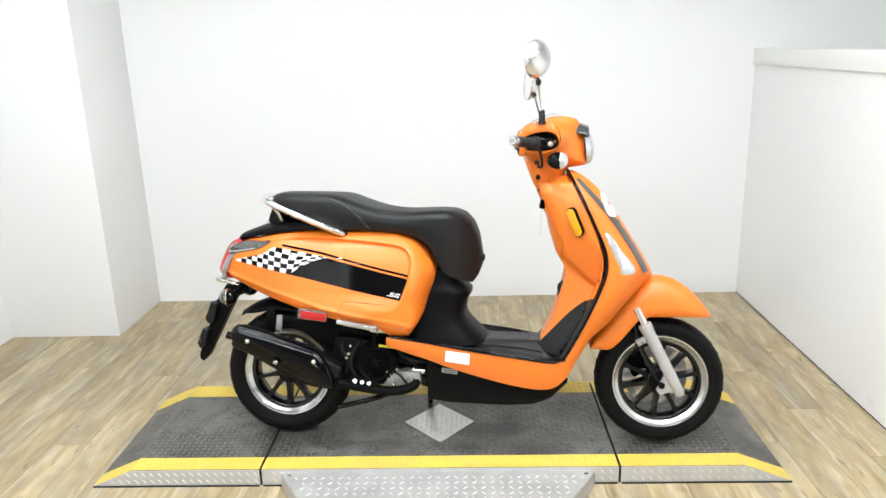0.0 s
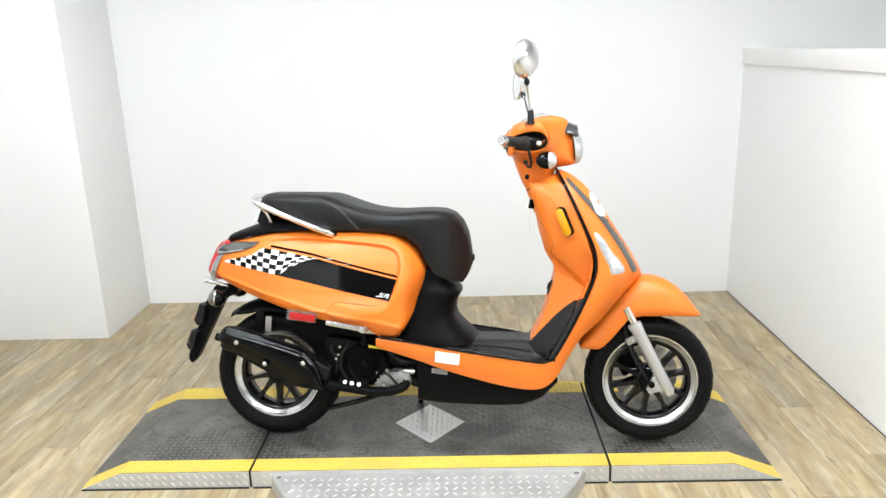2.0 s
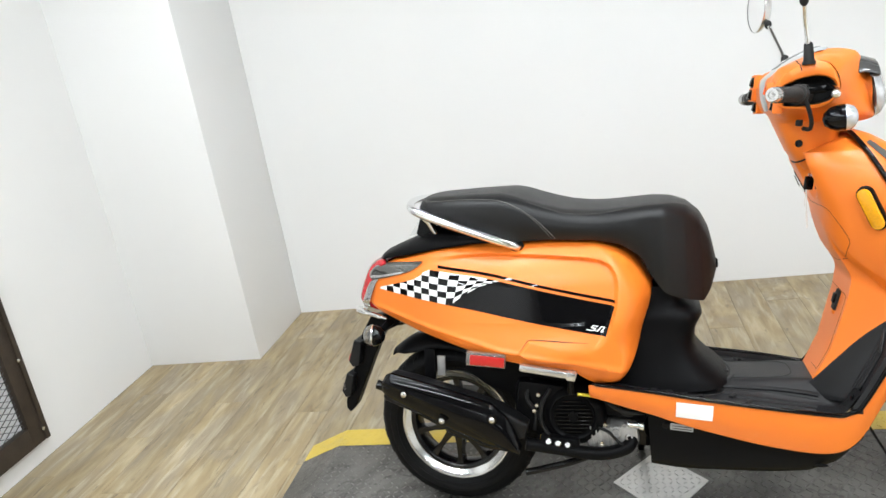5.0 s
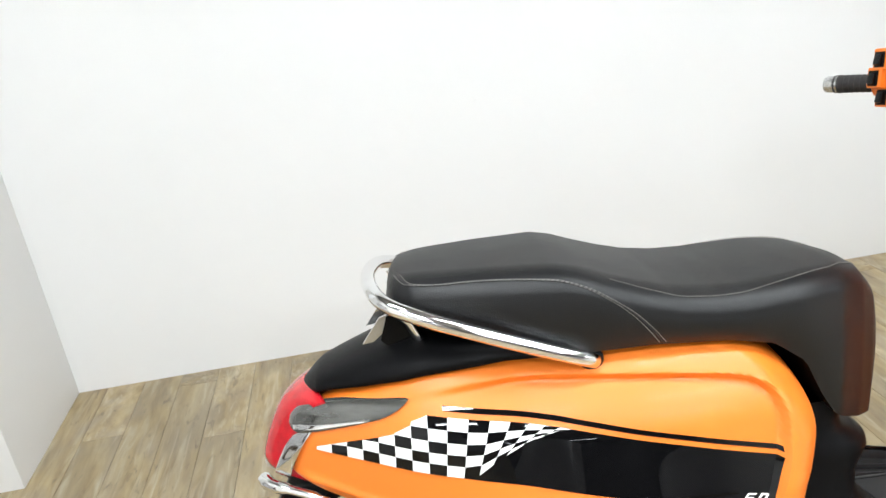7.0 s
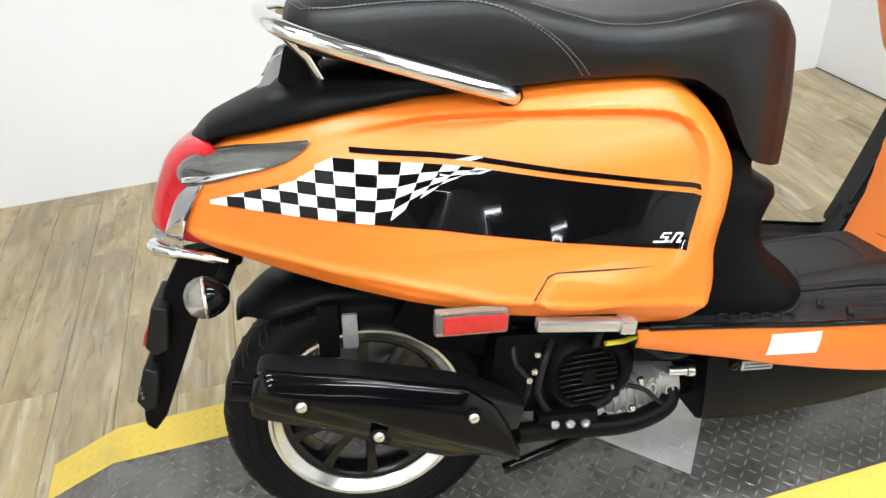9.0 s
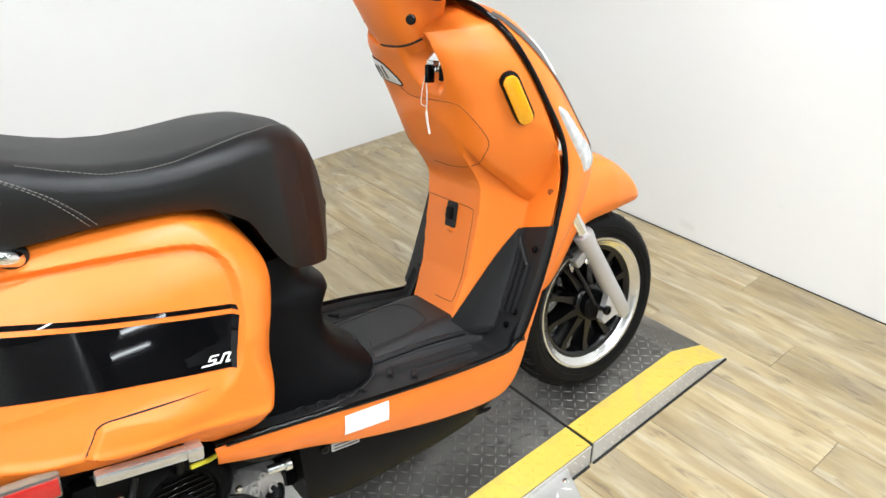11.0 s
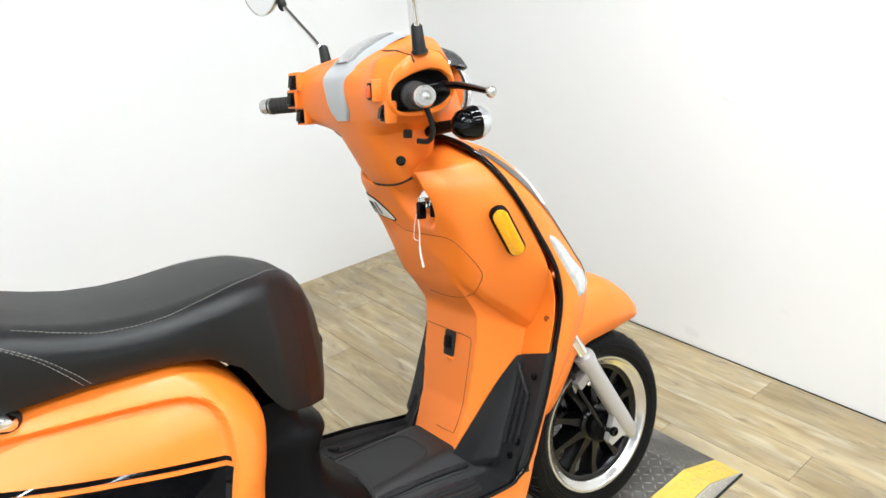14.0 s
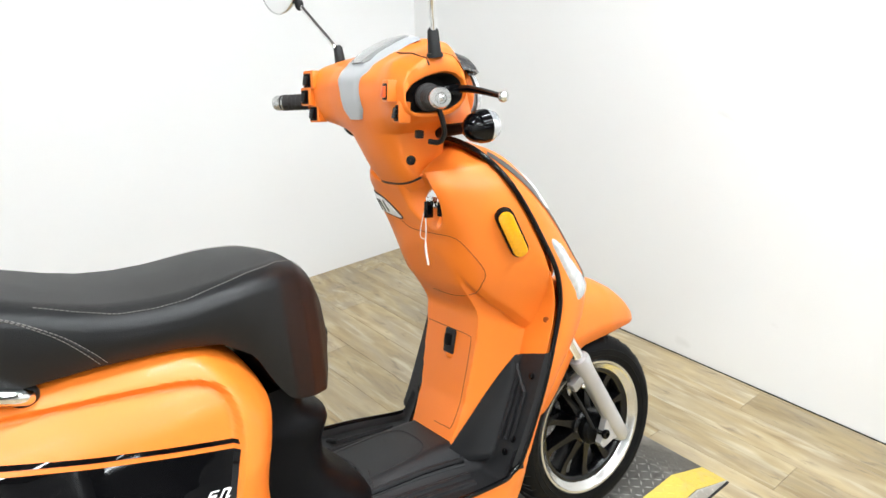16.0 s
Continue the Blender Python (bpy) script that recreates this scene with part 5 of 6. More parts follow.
floor_line([(0.73, -0.062), (0.82, -0.060), (0.862, -0.045), (0.872, 0.0), (0.862, 0.045), (0.82, 0.060), (0.73, 0.062)], 0.0016, "cover_gap", GAP, -0.0003)
floor_line([(0.690, -0.105), (0.722, -0.06), (0.733, 0.0), (0.722, 0.06), (0.690, 0.105)], 0.0016, "cover_gap", GAP, -0.0003)
floor_line([(0.47, -0.172), (0.56, -0.170), (0.65, -0.150), (0.715, -0.100), (0.742, -0.04)], 0.0018, "cover_gap", GAP, -0.0003)
for fx, fy in ((0.722, -0.014), (0.70, 0.10)):
    bolt(tray, (fx, fy, floor_z(fx, fy)), (0, 0, 1), 0.0085, 0.003, GLOSSBLACK, "floor_screw")
# rising foot panels beside the pillar
for sg in (-1, 1):
    rows = []
    for f in np.linspace(0.0, 1.0, 40):
        row = []
        for g in np.linspace(0.0, 1.0, 28):
            z = 0.325 + 0.21 * f
            w = float(np.interp(z, az, ay)) + (0.006 if sg < 0 else 0.034)
            y0 = 0.064 + 0.046 * f
            y = y0 + (w - y0) * g
            z = 0.325 + (0.512 + 0.25 * (y - 0.112) - 0.325) * f
            row.append((inner(min(y, 0.176), max(z, 0.336)) - 0.004 - 0.007 * (1 - step(0.0, 0.22, g)) + 0.020 * step(0.94, 1, g), sg * y, z))
        rows.append(row)
    pan = Shape().grid(rows).make("foot_panel", TRAYPLAST, SC, "ribbed black plastic foot panel", smooth=50)
    for k, y in enumerate((0.126, 0.141, 0.156)):
        Shape().tube([(inner(y, z) - 0.007, sg * y, z) for z in np.linspace(0.365 + 0.004 * k, 0.478 - 0.012 * k, 14)], 0.0036, 8).make("panel_rib", TRAYPLAST, pan)
        # Dark line along the panel rib stands in for its shade.
        Shape().tube([(inner(y - 0.0045, z) - 0.0056, sg * (y - 0.0045), z) for z in np.linspace(0.365 + 0.004 * k, 0.478 - 0.012 * k, 14)], 0.0014, 6).make("rib_shade", GAP, pan)
        zt_ = 0.478 - 0.012 * k
        ll = [(inner(yy, zt_ + 0.006 * q) - 0.007, sg * yy, zt_ + 0.006 * q) for q, yy in enumerate(np.linspace(y, y - 0.010 - 0.006 * k, 4))]
        Shape().tube(ll, 0.0036, 8).make("panel_rib", TRAYPLAST, pan)
    for y, z in ((0.160, 0.375), (0.162, 0.485), (0.150, 0.350)):
        bolt(pan, (inner(y, z) - 0.006, sg * y, z), (-1, 0, 0.4), 0.0065, 0.003, GLOSSBLACK, "panel_screw")

# stickers on the lower panel
sh = Shape()
for a, b, c, d, y in (((0.604, 0.357), (0.684, 0.348), (0.682, 0.311), (0.600, 0.319), -0.2035),):
    rws = []
    for j in range(5):
        t = j / 4
        rws.append([(a[0] + (b[0] - a[0]) * s_ + (d[0] - a[0]) * t, 0, a[1] + (b[1] - a[1]) * s_ + (d[1] - a[1]) * t) for s_ in np.linspace(0, 1, 6)])


def shell_y(x, z):
    """y of the lower side panel at (x, z)."""
    i = int(np.argmin(np.abs(EDGE_A[:140, 0] - x)))
    t = (z - EDGE_A[i][2]) / (EDGE_B[i][2] - EDGE_A[i][2])
    return shell(i, min(1, max(0, t)))[1]


sticker = Shape().grid([[(x, shell_y(x, z) - 0.0012, z) for x, _, z in r] for r in rws]).make("white_sticker", PAPER, apr, "blank white sticker")

# belly pan under the floorboard
bt = curve([(0.536, 0.326), (0.60, 0.310), (0.715, 0.275), (0.807, 0.252), (0.90, 0.238), (0.96, 0.242), (1.0, 0.26)])
bl = curve([(0.536, 0.168), (0.545, 0.167), (0.62, 0.161), (0.80, 0.157), (0.885, 0.160), (0.946, 0.182), (1.0, 0.235)])
bw = curve([(0.536, 0.152), (0.60, 0.162), (0.75, 0.160), (0.90, 0.150), (1.0, 0.14)])
rows = []
for x in np.linspace(0.536, 1.0, 50):
    zt, zl, w = float(bt(x)), float(bl(x)), float(bw(x))
    rows.append([(x, -w, zt), (x, -w * 0.985, zt + (zl - zt) * 0.35), (x, -w * 0.95, zl + 0.022), (x, -w * 0.90, zl + 0.008), (x, -w * 0.80, zl), (x, 0, zl), (x, w * 0.80, zl), (x, w * 0.90, zl + 0.008), (x, w * 0.95, zl + 0.022), (x, w * 0.985, zt + (zl - zt) * 0.35), (x, w, zt)])
sh = Shape().grid(rows)
sh.cap(rows[0])
belly = sh.make("belly_pan", BLACKPLAST, SC, "black plastic belly pan", smooth=50)
Shape().box((0.612, -0.1600, 0.278), (0.052, 0.003, 0.016), (0, 7, 0), 0.001).make("silver_label", SILVERTRIM, belly, "small silver data label")
for k in range(2):
    Shape().box((0.612, -0.1618, 0.2805 - 0.006 * k), (0.044, 0.0008, 0.0022), (0, 7, 0), 0).make("label_bar", GREYTRIM, belly)
bolt(belly, (0.575, -0.158, 0.283), (0, -1, 0), 0.008, 0.003, GLOSSBLACK, "pan_bolt")
Shape().tube([(0.885, -0.13, 0.18), (0.915, -0.145, 0.184), (0.925, -0.146, 0.185)], [0.007, 0.004, 0.002], 8).make("pan_tab", BLACKPLAST, belly)

# neck and handlebar cover
rows = []
for z, xr, xf, w in ((0.868, 0.918, 0.980, 0.060), (0.886, 0.903, 0.992, 0.071), (0.908, 0.887, 0.994, 0.075), (0.935, 0.874, 0.998, 0.081), (0.965, 0.861, 1.012, 0.090), (0.99, 0.851, 1.030, 0.098)):
    ring = []
    for a in np.linspace(0, 2 * math.pi, 56, endpoint=False):
        ca, sa = math.cos(a), math.sin(a)
        tilt = 0.019 * ca
        ring.append(((xr + xf) / 2 + (xf - xr) / 2 * math.copysign(abs(ca) ** 0.6, ca), w * math.copysign(abs(sa) ** 0.7, sa), z + tilt * (1 - step(0.86, 0.97, z))))
    rows.append(ring)
bars = new("handlebar_cover")
bars.parent = SC
bars.location = (-0.004, 0.012, 0)
tagged(bars, "orange handlebar cover with headlamp and instruments")
neck = Shape().grid(rows, wrap=True).make("neck", ORANGE, bars)
Shape().tube([Vector(p) * 1.0 for p in rows[1]] + [Vector(rows[1][0])], 0.0022, 6, ends=False).make("neck_seam", GAP, neck)
for sg in (-1, 1):
    bolt(bars, (0.905, sg * 0.0745, 0.915), (-0.75, sg, 0.1), 0.0085, 0.003, GLOSSBLACK, "neck_screw")
H0 = [(0.882, 0.940), (0.864, 0.962), (0.852, 0.990), (0.843, 1.030), (0.844, 1.062), (0.870, 1.084), (0.905, 1.104), (0.950, 1.119), (1.00, 1.116), (1.038, 1.104), (1.050, 1.05), (1.062, 1.0), (1.068, 0.955), (1.00, 0.945), (0.93, 0.936)]
H1 = [(0.884, 0.965), (0.866, 0.978), (0.854, 0.995), (0.846, 1.03), (0.850, 1.060), (0.870, 1.082), (0.902, 1.094), (0.950, 1.105), (0.99, 1.101), (1.014, 1.090), (1.024, 1.05), (1.034, 1.005), (1.04, 0.965), (0.99, 0.957), (0.93, 0.958)]
H2 = [(0.880, 0.982), (0.862, 0.986), (0.849, 0.996), (0.843, 1.015), (0.843, 1.052), (0.859, 1.085), (0.898, 1.093), (0.945, 1.100), (0.972, 1.096), (0.990, 1.078), (0.998, 1.045), (0.994, 1.012), (0.980, 0.990), (0.955, 0.981), (0.915, 0.980)]
H3 = [(0.880, 0.993), (0.864, 0.997), (0.854, 1.007), (0.849, 1.022), (0.850, 1.046), (0.866, 1.068), (0.898, 1.084), (0.932, 1.090), (0.956, 1.081), (0.970, 1.060), (0.975, 1.034), (0.969, 1.012), (0.954, 0.998), (0.934, 0.991), (0.905, 0.990)]


def faceted(h, m=6):
    """A closed loop with straight sides and small rounded corners."""
    p = np.array(h, float)
    q = np.vstack([p[i] + (p[(i + 1) % len(p)] - p[i]) * k / m for i in range(len(p)) for k in range(m)])
    for _ in range(3):
        q = 0.25 * np.roll(q, 1, axis=0) + 0.5 * q + 0.25 * np.roll(q, -1, axis=0)
    return q


secs = [(-0.164, H3), (-0.126, H2), (-0.085, H1), (-0.040, H0), (0.0, H0), (0.040, H0), (0.090, H1), (0.142, H2), (0.188, H3)]
loops = [faceted(h) for _, h in secs]
ys = [y for y, _ in secs]
rows = []
for y in np.linspace(-0.164, 0.188, 67):
    k = max(0, min(len(ys) - 2, int(np.searchsorted(ys, y, "right")) - 1))
    t = (y - ys[k]) / (ys[k + 1] - ys[k])
    rows.append(loops[k] * (1 - t) + loops[k + 1] * t)
rows = np.array(rows)
for _ in range(2):
    rows[1:-1] = 0.25 * rows[:-2] + 0.5 * rows[1:-1] + 0.25 * rows[2:]
rows = [[(x, y, z) for x, z in lp] for lp, y in zip(rows, np.linspace(-0.164, 0.188, 67))]
Shape().grid(rows, wrap=True).make("cover_shell", ORANGE, bars, "satin orange handlebar shell", smooth=50)
for sg in (-1, 1):
    e = loops[0]
    yo = 0.164 if sg < 0 else 0.188
    rws = []
    for kx_, kz_, y in ((1.0, 1.0, yo), (0.985, 0.95, yo + 0.003), (0.955, 0.70, yo + 0.004), (0.945, 0.63, yo + 0.002), (0.94, 0.60, yo - 0.005), (0.90, 0.56, yo - 0.050)):
        rws.append([(0.912 + (x - 0.914) * kx_, sg * y, 1.033 - 0.022 * (1 - kz_) + (z - 1.033) * kz_) for x, z in e])
    Shape().grid(rws[:5], wrap=True).make("opening_rim", ORANGE, bars)
    Shape().grid(rws[4:], wrap=True).cap(rws[-1]).make("opening_well", GAP, bars)
# seam between front and rear cover halves
Shape().tube([(0.906, -0.066, 1.0972), (0.903, -0.090, 1.0952), (0.900, -0.112, 1.0938), (0.898, -0.130, 1.0925), (0.898, -0.150, 1.0865), (0.899, -0.165, 1.0835), (0.900, -0.170, 1.072)], 0.0013, 6).make("cover_seam", GAP, bars)
# instrument window and silver surround
arc_pts = spline([(0.8505, 0.994), (0.8435, 1.028), (0.8445, 1.058), (0.852, 1.069), (0.870, 1.082), (0.905, 1.1035), (0.950, 1.1185), (0.985, 1.118)], 50)


def dash(w_lo, w_hi, i0, i1, lift):
    rws = []
    for i in range(i0, i1):
        f = (i - i0) / (i1 - i0 - 1)
        tx, tz = arc_pts[min(i + 1, 49)] - arc_pts[max(i - 1, 0)]
        n = math.hypot(tx, tz)
        nx, nz = -tz / n, tx / n
        w = (w_lo + (w_hi - w_lo) * step(0.2, 0.6, f)) * (1 - 0.5 * step(0.9, 1.0, f) * 0.6 - 0.35 * (1 - step(0.0, 0.08, f)))
        rws.append([(arc_pts[i][0] + nx * lift * (1 - abs(q) ** 8), q * w, arc_pts[i][1] + nz * lift * (1 - abs(q) ** 8) - 0.006 * abs(q) ** 3 * step(0.3, 0.6, f)) for q in np.linspace(-1, 1, 17)])
    return Shape().grid(rws)


sur = dash(0.034, 0.066, 0, 48, 0.0045).make("dash_surround", SILVERTRIM, bars, "silver plastic instrument surround")
dash(0.036, 0.050, 22, 45, 0.0075).make("instrument_window", DIALGLASS, sur, "grey translucent instrument window")
# headlamp
lens = Shape()
rws = []
for q in np.linspace(0.02, 1, 16):
    rws.append([(1.058 + 0.034 * math.sqrt(max(0, 1 - q * q)) - 0.10 * (0.068 * q * math.sin(a)) , 0.082 * q * math.cos(a), 1.016 + 0.062 * q * math.sin(a)) for a in np.linspace(0, 2 * math.pi, 40, endpoint=False)])
lens.grid(rws, wrap=True).cap(rws[0])
lensob = lens.make("headlamp_lens", LAMPGLASS, bars, "clear headlamp lens")
rws = [[(1.030 + 0.022 * q, 0.080 * q * math.cos(a), 1.016 + 0.060 * q * math.sin(a)) for a in np.linspace(0, 2 * math.pi, 40, endpoint=False)] for q in (0.1, 0.5, 0.85, 1.0)]
Shape().grid(rws, wrap=True).cap(rws[0]).make("headlamp_reflector", CHROME, lensob)
vis = []
for a in np.linspace(radians(28), radians(152), 30):
    vis.append([(1.012, 0.088 * math.cos(a), 1.018 + 0.072 * math.sin(a)), (1.038, 0.091 * math.cos(a), 1.020 + 0.078 * math.sin(a)), (1.070, 0.086 * math.cos(a), 1.013 + 0.073 * math.sin(a)), (1.066, 0.080 * math.cos(a), 1.012 + 0.066 * math.sin(a)), (1.05, 0.080 * math.cos(a), 1.014 + 0.064 * math.sin(a))])
Shape().grid(vis).make("headlamp_visor", DARKCHROME, lensob, "dark chrome headlamp visor", solid=0.002)
for sg in (-1, 1):
    # grip, bar end and lever
    g0, g1 = Vector((0.905, sg * (0.145 if sg < 0 else 0.165), 1.022)), Vector((0.830, sg * (0.290 if sg < 0 else 0.276), 1.027))
    d = (g1 - g0).normalized()
    L = (g1 - g0).length
    grip = Shape().tube([g0, g0 + d * 0.03, g0 + d * 0.031, g0 + d * 0.04, g0 + d * 0.041, g0 + d * (L - 0.02), g0 + d * (L - 0.014)], [0.022, 0.022, 0.020, 0.020, 0.0155, 0.0155, 0.0165], 24).make("grip", GRIPRUB, bars, "dark ribbed rubber grip")
    for k in range(9):
        rr = Shape().lathe([(0.0156, -0.0015), (0.0163, 0.0), (0.0156, 0.0015)], g0 + d * (0.050 + 0.0095 * k), d, 20).make("grip_ridge", GRIPRUB, grip)
    Shape().lathe([(0.0145, -0.016), (0.0150, -0.013), (0.0150, 0.006), (0.0125, 0.011), (0.008, 0.011), (0.007, 0.008), (0.005, 0.008), (0.0045, 0.011), (0.0001, 0.012)], g1, d, 28).make("bar_end", SATINALU, grip, "bright alloy bar end weight")
    Shape().box((0.925, sg * 0.166, 1.030), (0.05, 0.026, 0.018), (0, 0, sg * 10), 0.006).make("lever_mount", GLOSSBLACK, bars)
    lv = spline([(0.945, sg * 0.170, 1.030), (0.953, sg * 0.20, 1.028), (0.950, sg * 0.245, 1.022), (0.938, sg * 0.298, 1.016)], 24)
    lever = Shape().tube(lv, list(np.linspace(0.0066, 0.0042, 24)), 12).make("brake_lever", GLOSSBLACK, bars, "black alloy brake lever")
    Shape().ball(lv[-1], (0.0085, 0.0085, 0.0085), 16, 10).make("lever_ball", STEEL, lever)
    # cable looping down under the throttle grip
    if sg < 0:
        Shape().tube(spline([(0.906, -0.172, 1.008), (0.912, -0.172, 0.985), (0.916, -0.168, 0.962), (0.914, -0.154, 0.948), (0.904, -0.138, 0.950)], 30), 0.0045, 8).make("control_cable", CABLE, bars)
        Shape().box((0.900, -0.118, 0.962), (0.014, 0.013, 0.014), (0, 10, -20), 0.003).make("cable_clip", CABLE, bars)
    # indicator
    ic = Vector((0.964, sg * 0.205, 0.967))
    Shape().tube([(0.965, sg * 0.07, 0.955), ic + Vector((-0.004, -sg * 0.018, 0))], [0.012, 0.009], 14).make("indicator_stalk", BLACKPLAST, bars)
    body = Shape().lathe([(0.0001, -0.034), (0.012, -0.031), (0.022, -0.020), (0.027, -0.004), (0.0275, 0.008)], ic, (1, sg * 0.12, 0), 28).make("indicator_body", GLOSSBLACK, bars, "black round front indicator")
    Shape().lathe([(0.0272, 0.008), (0.0266, 0.014), (0.022, 0.024), (0.013, 0.030), (0.0001, 0.032)], ic, (1, sg * 0.12, 0), 28).make("indicator_lens", LAMPGLASS, body, "clear indicator lens")
    # switches in orange pods on the rider's side
    for xx, yy, zz, m_ in ((0.846, -0.132, 1.039, SWITCHRED), (0.856, -0.142, 1.004, GLOSSBLACK)) if sg < 0 else ((0.848, 0.150, 1.066, GLOSSBLACK), (0.842, 0.158, 1.036, GLOSSBLACK), (0.850, 0.148, 1.004, GLOSSBLACK)):
        pod = Shape().box((xx, yy, zz), (0.020, 0.030, 0.034), (0, 8, sg * 12), 0.003).make("switch_pod", ORANGE, bars)
        Shape().box((xx - 0.0085, yy, zz), (0.006, 0.021, 0.026), (0, 8, sg * 12), 0.002).make("switch_frame", BLACKPLAST, pod)
        Shape().box((xx - 0.012, yy, zz), (0.008, 0.014, 0.018), (0, 18, sg * 12), 0.002).make("switch", m_, pod)

# mirrors
for sg in (-1, 1):
    b0 = Vector((0.911, sg * 0.160 + 0.006, 1.092 if sg < 0 else 1.088))
    if sg < 0:
        path = [b0, (0.909, -0.160, 1.125), (0.904, -0.172, 1.170), (0.899, -0.196, 1.208)]
        c, face = Vector((0.893, -0.212, 1.268)), Vector((-1.0, 0.80, 0.10))
    else:
        path = [b0, (0.908, 0.180, 1.125), (0.898, 0.222, 1.170), (0.888, 0.262, 1.212)]
        c, face = Vector((0.868, 0.300, 1.250)), Vector((-1.0, -0.30, 0.05))
    mir = new("mirror")
    mir.parent = SC
    tagged(mir, "round chrome rear-view mirror on a curved stem")
    Shape().tube([b0 - Vector((0, 0, 0.010)), b0 - Vector((0, 0, 0.003)), b0 - Vector((0, 0, 0.0025)), b0 + Vector((0, sg * 0.002, 0.032)), b0 + Vector((0, sg * 0.003, 0.036))], [0.0135, 0.0130, 0.0110, 0.0088, 0.0055], 18).make("boot", CABLE, mir, "black rubber stem boot")
    sp = spline(path, 30)
    Shape().tube(sp, 0.0045, 12).make("stem", CHROME, mir)
    face.normalize()
    up = (Vector((0, 0, 1)) - face * face.z).normalized()
    if sg > 0:
        up = (up + face.cross(up) * -0.25).normalized()
    if sg < 0:
        up = (up + face.cross(up) * 0.30).normalized()
    sd = up.cross(face).normalized()
    Shape().ball(Vector(sp[-1]), (0.009, 0.009, 0.012), 16, 10).make("joint", CABLE, mir)
    rws = []
    for q, h in ((0.04, -0.030), (0.4, -0.027), (0.75, -0.018), (0.95, -0.006), (1.0, 0.002), (0.985, 0.006), (0.94, 0.0065)):
        rws.append([c + sd * (0.054 * q * math.cos(a) * (1 + 0.34 * math.sin(a))) + up * (0.060 * q * (math.sin(a) - 0.12 * math.cos(2 * a))) + face * h for a in np.linspace(0, 2 * math.pi, 44, endpoint=False)])
    Shape().grid(rws, wrap=True).cap(rws[0]).make("shell", MIRRORSHELL, mir, "chrome mirror shell")
    rws = [[c + sd * (0.054 * q * math.cos(a) * (1 + 0.34 * math.sin(a))) + up * (0.060 * q * (math.sin(a) - 0.12 * math.cos(2 * a))) + face * 0.0055 for a in np.linspace(0, 2 * math.pi, 44, endpoint=False)] for q in (0.02, 0.5, 0.95)]
    Shape().grid(rws, wrap=True).cap(rws[0]).make("glass", MIRROR, mir)

# engine, fan cover and swing arm
eng = new("engine")
eng.parent = SC
tagged(eng, "black and cast alloy scooter engine")
fc = Vector((0.353, -0.128, 0.290))
Shape().lathe([(0.0001, -0.006), (0.050, -0.006), (0.053, 0.002), (0.058, 0.005), (0.072, -0.004), (0.082, -0.02), (0.085, -0.09), (0.0001, -0.095)], fc, (0, -1, 0), 48).make("fan_cover", BLACKPLAST, eng, "round black slotted fan cover")
for k in range(9):
    z = fc.z - 0.040 + 0.010 * k
    h = math.sqrt(max(0.0, 0.047 ** 2 - (z - fc.z) ** 2))
    Shape().box((fc.x, fc.y - 0.0015, z), (2 * h, 0.006, 0.0040), bevel=0.0012, steps=1).make("fan_slat", GLOSSBLACK, eng)
Shape().lathe([(0.013, 0.0), (0.012, 0.006), (0.0001, 0.007)], fc, (0, -1, 0), 20).make("fan_hub", BLACKPLAST, eng)
Shape().box((0.30, -0.075, 0.30), (0.20, 0.10, 0.15), (0, 8, 0), 0.03).make("crankcase", BLACKPLAST, eng)
Shape().box((0.445, -0.07, 0.236), (0.13, 0.11, 0.050), (0, -6, 0), 0.014).make("cylinder_head", ALLOY, eng, "cast alloy cylinder head")
for k in range(7):
    Shape().box((0.396 + 0.012 * k, -0.072, 0.236), (0.004, 0.113, 0.053), (0, -6, 0), 0.001).make("cooling_fin", ALLOY, eng)
Shape().box((0.480, -0.085, 0.300), (0.11, 0.05, 0.05), (0, 12, 0), 0.014).make("intake", BLACKPLAST, eng)
for px, py, pz, pr, pl in ((0.455, -0.128, 0.246, 0.012, 0.020), (0.486, -0.126, 0.236, 0.010, 0.026), (0.476, -0.120, 0.262, 0.008, 0.024), (0.418, -0.134, 0.222, 0.009, 0.016)):
    Shape().lathe([(pr, -pl), (pr, 0.0), (pr * 0.8, 0.004), (pr * 0.5, 0.004), (pr * 0.45, -0.002), (0.0001, -0.002)], (px, py, pz), (0.15, -1, 0.2), 14).make("engine_boss", ALLOY, eng)
Shape().tube([(0.485, -0.125, 0.270), (0.512, -0.128, 0.268), (0.514, -0.128, 0.268), (0.524, -0.129, 0.267)], [0.008, 0.008, 0.011, 0.011], 14).make("breather_stub", STEEL, eng, "bright metal pipe stub")
Shape().tube(spline([(0.43, -0.11, 0.33), (0.47, -0.135, 0.310), (0.51, -0.13, 0.302), (0.545, -0.11, 0.300)], 20), 0.0065, 8).make("hose", CABLE, eng)
Shape().tube(spline([(0.415, -0.13, 0.262), (0.440, -0.142, 0.255), (0.470, -0.138, 0.222), (0.505, -0.12, 0.220)], 20), 0.0040, 8).make("hose", CABLE, eng)
Shape().lathe([(0.018, -0.02), (0.018, 0.014), (0.012, 0.018), (0.0001, 0.018)], (0.545, -0.10, 0.262), (0.6, -0.8, 0), 20).make("relay_can", GLOSSBLACK, eng)
Shape().lathe([(0.0001, 0.02), (0.028, 0.018), (0.032, 0.0), (0.032, -0.05)], (0.525, -0.09, 0.235), (0.2, -1, 0), 24).make("starter_housing", GLOSSBLACK, eng)
